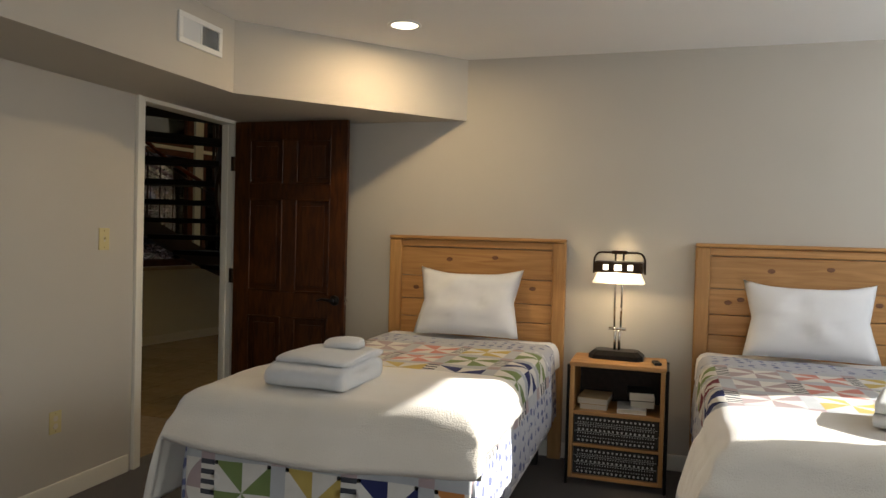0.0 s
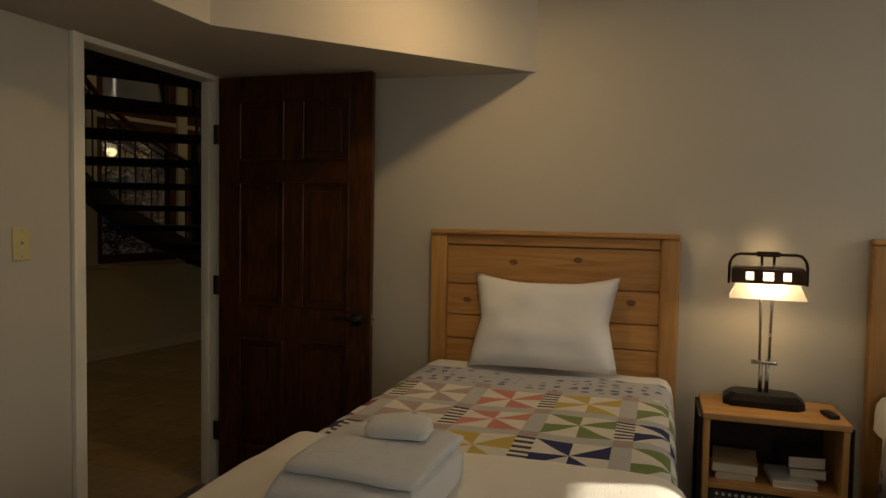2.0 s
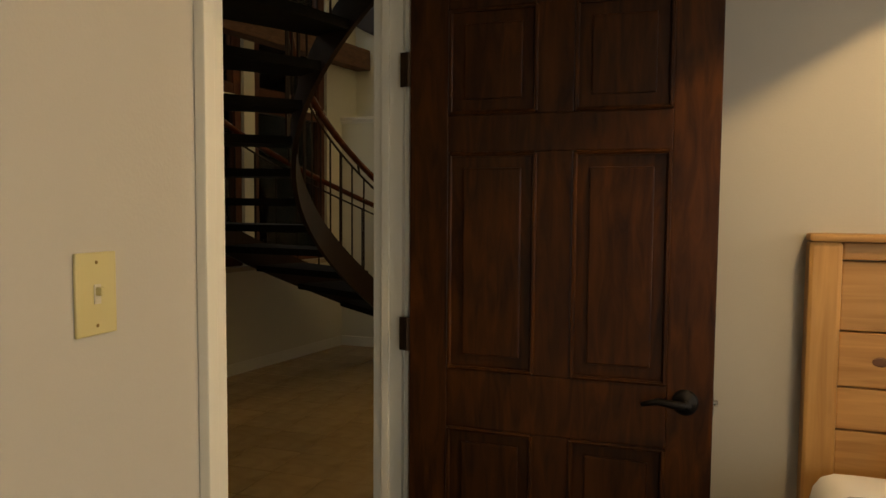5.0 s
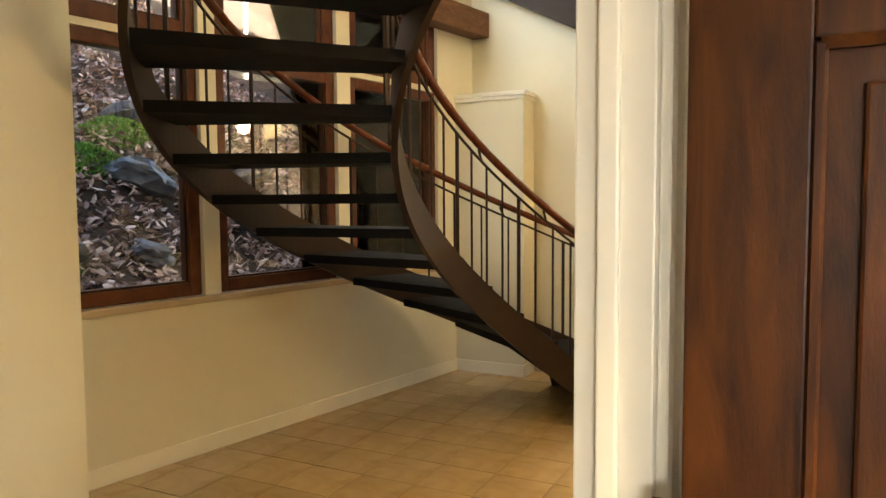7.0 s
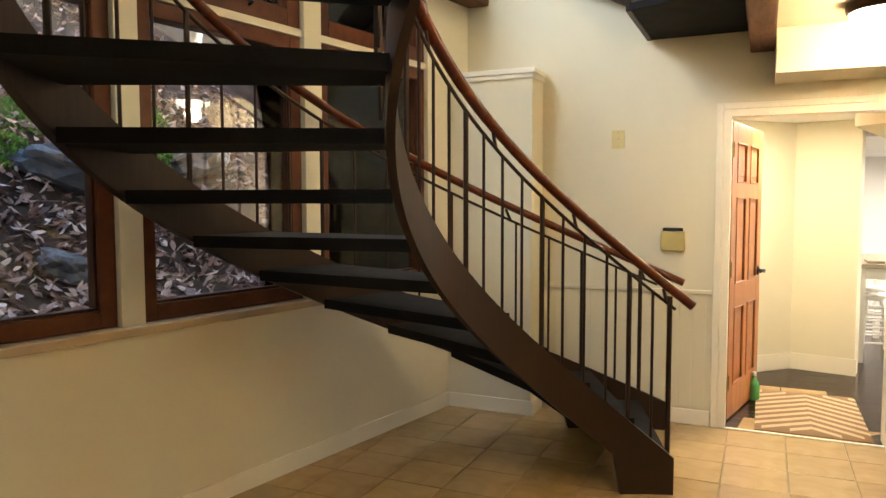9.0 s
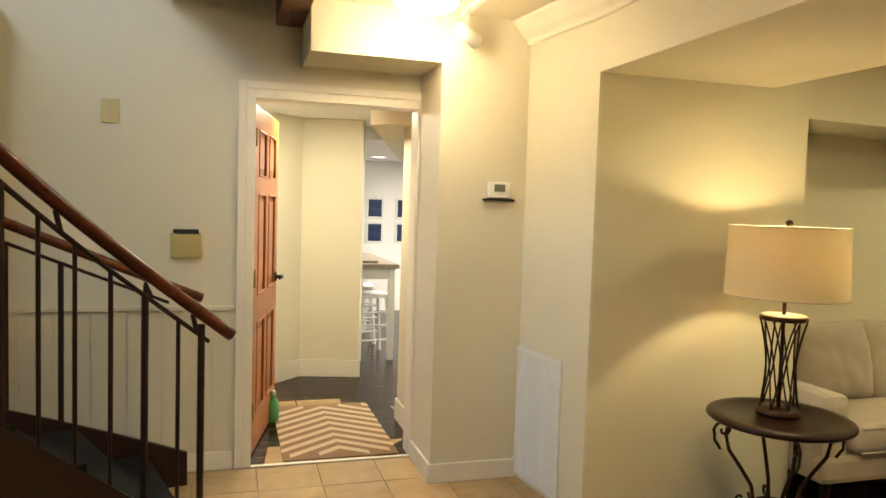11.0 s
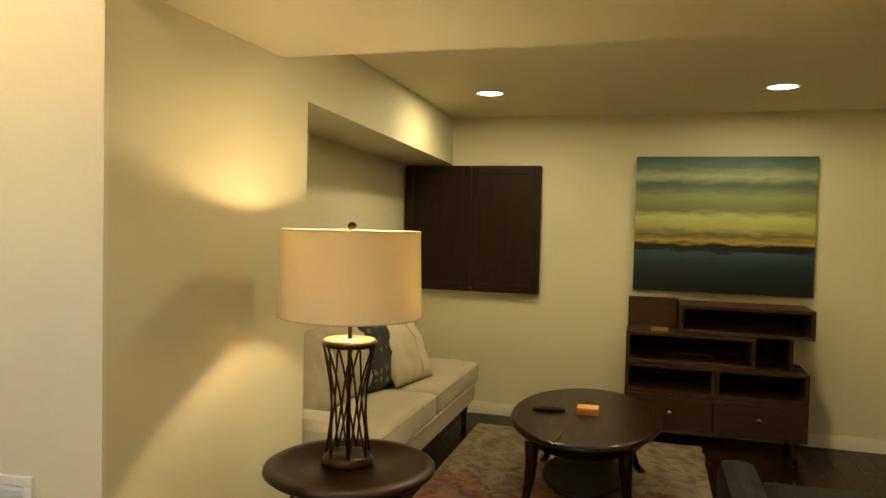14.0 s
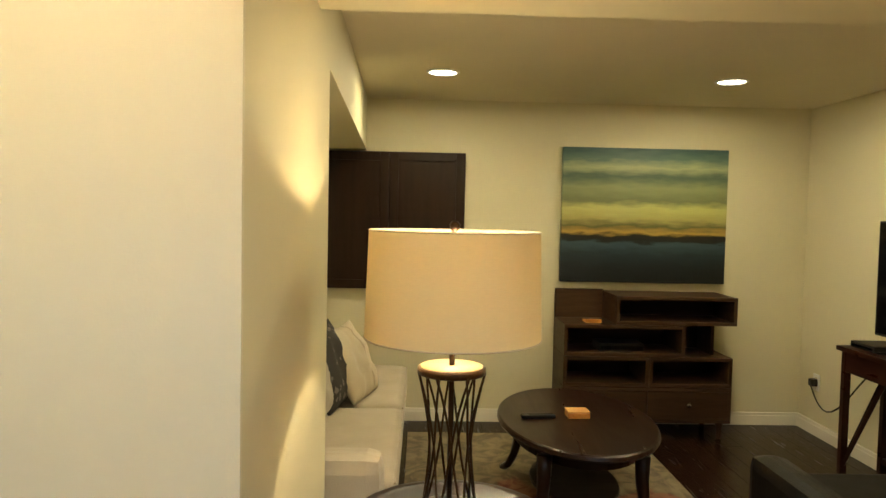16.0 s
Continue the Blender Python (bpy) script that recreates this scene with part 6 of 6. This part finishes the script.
st = stool(pose(-1.86, 11.75, 0, 0, 0, 8))
copy_thing(st, pose(-1.86, 12.4, 0, 0, 0, -6))
tagged(block("serving_tray", (-1.98, 11.50, 0.90), (-1.84, 11.72, 0.925), GREY_TOP, None, 0.008), "weathered wooden tray on the counter table", "tray")
BLUE = material("dark_blue_print", (0.03, 0.05, 0.14), (0.015, 0.02, 0.05), 0.4, scale=14)
for x, z in ((-1.40, 1.27), (-1.40, 0.94), (-1.00, 1.27), (-1.00, 0.94)):
    p = thing("framed_print", "dark blue print in a white frame on the kitchen wall", "picture", pose(x, 14.5, z), "framed prints")
    block("frame", (-0.02, -0.02, -0.02), (0.22, 0, 0.27), WHITE_PAINT, p, 0.004)
    block("print", (0.01, -0.0225, 0.01), (0.19, -0.0205, 0.24), BLUE, p, 0, "dark blue print")

# ---- outdoors: hillside behind the tall windows ----
def hill(d, s):
    """Height of the slope d metres out from the window wall, s along it."""
    base = 0.55 + 0.62 * max(0.0, d - 0.25) if d < 5 else 0.55 + 0.62 * 4.75 + 0.66 * (d - 5)
    return base + 0.22 * noise.noise((s * 0.7, d * 0.7, 1.0)) + 0.10 * noise.noise((s * 2.1, d * 2.1, 4.0)) + 0.04 * noise.noise((s * 6, d * 6, 2.0))


def out(s, d, z):
    return WIN_M @ Vector((s, 0.18 + d, z))


bm = bmesh.new()
ss = [-7 + 0.25 * i for i in range(65)]
ds = [0.0, 0.12, 0.25] + [0.25 + 0.2 * i for i in range(1, 45)] + [14, 22, 40]
sheet(bm, [[out(s, d, hill(d, s)) for s in ss] for d in ds])
tagged(part("ground_hillside", bm, SOIL, None, "", True), "steep dark soil hillside behind the house", "ground", kind="structure")
structure("ground", [((-60, -60, -0.5), (60, 60, -0.101))], SOIL, "bare ground round the house")

rng = random.Random(5)
bm = bmesh.new()
for k in range(24000):
    s, d = rng.uniform(-1.2, 5.5), 0.1 + 6.4 * rng.random() ** 1.4
    if noise.noise((s * 1.1, d * 1.1, 8.0)) < -0.25 and rng.random() < 0.85:
        continue
    z = hill(d, s) + rng.uniform(0.005, 0.05)
    ln, wd = rng.uniform(0.026, 0.062), rng.uniform(0.012, 0.026)
    m = Matrix.Translation(out(s, d, z)) @ Euler((rng.uniform(-0.9, 0.9), rng.uniform(-0.9, 0.9), rng.uniform(0, 6.28))).to_matrix().to_4x4()
    cup = rng.uniform(-0.012, 0.015)
    v = [bm.verts.new(m @ Vector(p)) for p in ((-ln, 0, cup), (-ln * 0.2, -wd, 0), (ln * 0.5, -wd * 0.8, 0), (ln, 0, cup), (ln * 0.4, wd, 0), (-ln * 0.3, wd * 0.9, 0))]
    bm.faces.new((v[0], v[1], v[2], v[3])), bm.faces.new((v[0], v[3], v[4], v[5]))
leaves = part("fallen_leaves", bm, LEAF)
tagged(leaves, "carpet of fallen brown oak leaves on the slope", "leaves", kind="stuff")


def rock(s, d, size, flat, seed):
    bm = bmesh.new()
    size *= 0.72
    bmesh.ops.create_icosphere(bm, subdivisions=3, radius=1)
    for v in bm.verts:
        c = v.co.copy()
        v.co *= 0.8 + 0.35 * noise.noise(c * 1.3 + Vector((seed, 0, 0))) + 0.12 * noise.noise(c * 3.2 + Vector((0, seed, 0)))
        v.co = Vector((v.co.x * size, v.co.y * size * 0.75, v.co.z * size * flat))
    p = out(s, d, hill(d, s) + size * flat * 0.02)
    tagged(part("boulder", bm, ROCK, None, "", False, Matrix.Translation(p) @ Matrix.Rotation(seed, 4, "Z") @ Matrix.Rotation(0.35, 4, "Y")), "wet grey boulder half buried in leaves", "boulder", "boulders on the slope")


for s, d, size, flat, seed in ((3.05, 1.0, 0.34, 0.55, 1.0), (3.35, 1.75, 0.42, 0.5, 2.3), (2.75, 1.5, 0.30, 0.5, 3.1), (3.55, 2.6, 0.5, 0.45, 4.7), (2.6, 2.4, 0.4, 0.6, 5.2), (2.05, 1.1, 0.3, 0.5, 6.6), (1.7, 1.9, 0.5, 0.5, 7.4), (0.9, 1.4, 0.45, 0.55, 8.8), (1.2, 2.9, 0.6, 0.5, 9.1), (0.4, 2.2, 0.5, 0.5, 10.2), (4.0, 3.4, 0.5, 0.5, 11.7), (2.2, 3.6, 0.55, 0.5, 12.4), (3.3, 0.55, 0.22, 0.5, 13.3), (3.25, 1.5, 0.62, 0.42, 20.1), (2.72, 1.15, 0.5, 0.36, 21.3), (3.55, 2.15, 0.55, 0.4, 22.5), (2.95, 2.15, 0.5, 0.42, 23.2)):
    rock(s, d, size, flat, seed)


def moss(s, d, size, seed):
    r2 = random.Random(seed)
    bm = bmesh.new()
    for k in range(int(1100 * size / 0.3)):
        a, q = r2.uniform(0, 6.28), math.sqrt(r2.random())
        ds_, dd = s + size * q * math.cos(a), d + size * 0.8 * q * math.sin(a)
        base = out(ds_, dd, hill(dd, ds_) + 0.13 * (1 - q * q) * size / 0.3 - 0.01)
        way = Vector((r2.uniform(-1, 1), r2.uniform(-1, 1), r2.uniform(0.3, 1.2))).normalized()
        ln = r2.uniform(0.02, 0.055)
        side = way.cross(Vector((r2.uniform(-1, 1), r2.uniform(-1, 1), 0.2))).normalized() * 0.012
        bm.faces.new([bm.verts.new(p) for p in (base - side, base + side, base + way * ln)])
    tagged(part("moss_clump", bm, MOSS), "bright green moss clump on the slope", "moss", "moss on the slope", "stuff")


for k, (s, d, size) in enumerate(((3.3, 2.2, 0.30), (3.05, 2.75, 0.34), (3.5, 3.1, 0.52), (2.95, 1.55, 0.2), (2.7, 2.9, 0.3), (3.45, 4.2, 0.75), (3.0, 3.8, 0.4), (2.0, 2.1, 0.3), (1.5, 2.6, 0.36), (0.8, 2.3, 0.3), (2.75, 1.05, 0.14), (0.5, 3.0, 0.4), (3.7, 2.5, 0.32), (2.85, 4.5, 0.6), (3.9, 3.6, 0.5), (3.15, 3.2, 0.36), (3.45, 1.85, 0.22), (2.62, 1.9, 0.26))):
    moss(s, d, size, k)


# ---- floors of pieces ----
def tile_floor():
    base = structure("floor_hall", [((-6.0, 2.0, -0.1), (-2.46, NY, -0.006)), ((-2.46, 4.40, -0.1), (-1.02, NY, -0.006)), ((-2.46, 3.155, -0.1), (BX, 4.08, -0.006))], GROUT, "ochre ceramic tile floor with narrow grout")
    size, gap = 0.322, 0.006
    meshes = []
    for k in range(4):
        bm = bmesh.new()
        box(bm, (gap / 2, gap / 2, -0.008), (size - gap / 2, size - gap / 2, 0.0), 0.004)
        me = bpy.data.meshes.new("tile")
        bm.to_mesh(me)
        bm.free()
        me.materials.append(TILE)
        meshes.append(me)
    r3 = random.Random(2)
    count = 0
    for i in range(-12, 18):
        for j in range(-4, 22):
            x, y = -4.62 + size * i, NY - 0.02 - size * (j + 1)
            if x < -5.75 or x > -1.62 or y < 4.0 or (x > -2.75 and y < 4.5):
                continue
            if x < -4.9 + (y - 8.7) * 0.18 - 0.35:
                continue
            t = new("tile", r3.choice(meshes))
            t.parent = base
            t.matrix_basis = pose(x, y, r3.uniform(-0.0006, 0.0004), r3.uniform(-0.12, 0.12), r3.uniform(-0.12, 0.12), 0)
            count += 1
    return base


tile_floor()


def plank_floor(name, x0, x1, y0, y1, label, seed):
    base = structure(name, [((x0, y0, -0.1), (x1, y1, -0.012))], CHARCOAL, label)
    r4 = random.Random(seed)
    w = 0.127
    y = y0
    while y < y1 - 0.01:
        x = x0 - r4.uniform(0, 0.8)
        h = min(w, y1 - y)
        while x < x1:
            ln = r4.uniform(0.8, 1.6)
            a, b = max(x, x0), min(x + ln, x1)
            if b - a > 0.03:
                bm = bmesh.new()
                box(bm, (a + 0.0008, y + 0.0008, -0.012), (b - 0.0008, y + h - 0.0008, 0.0), 0.0015)
                part("plank", bm, WOOD_FLOOR, base)
            x += ln
        y += w
    return base


plank_floor("floor_living", -1.02, LX, LY, 8.36, "dark stained wood plank floor", 3)
plank_floor("floor_kitchen", -3.10, 1.5, NY + 0.002, 14.5, "dark stained wood plank floor", 4)
structure("trim_threshold", [((-3.035, NY - 0.02, 0.0), (-2.155, NY + 0.01, 0.006))], TRIM, "pale door threshold", 0.002)
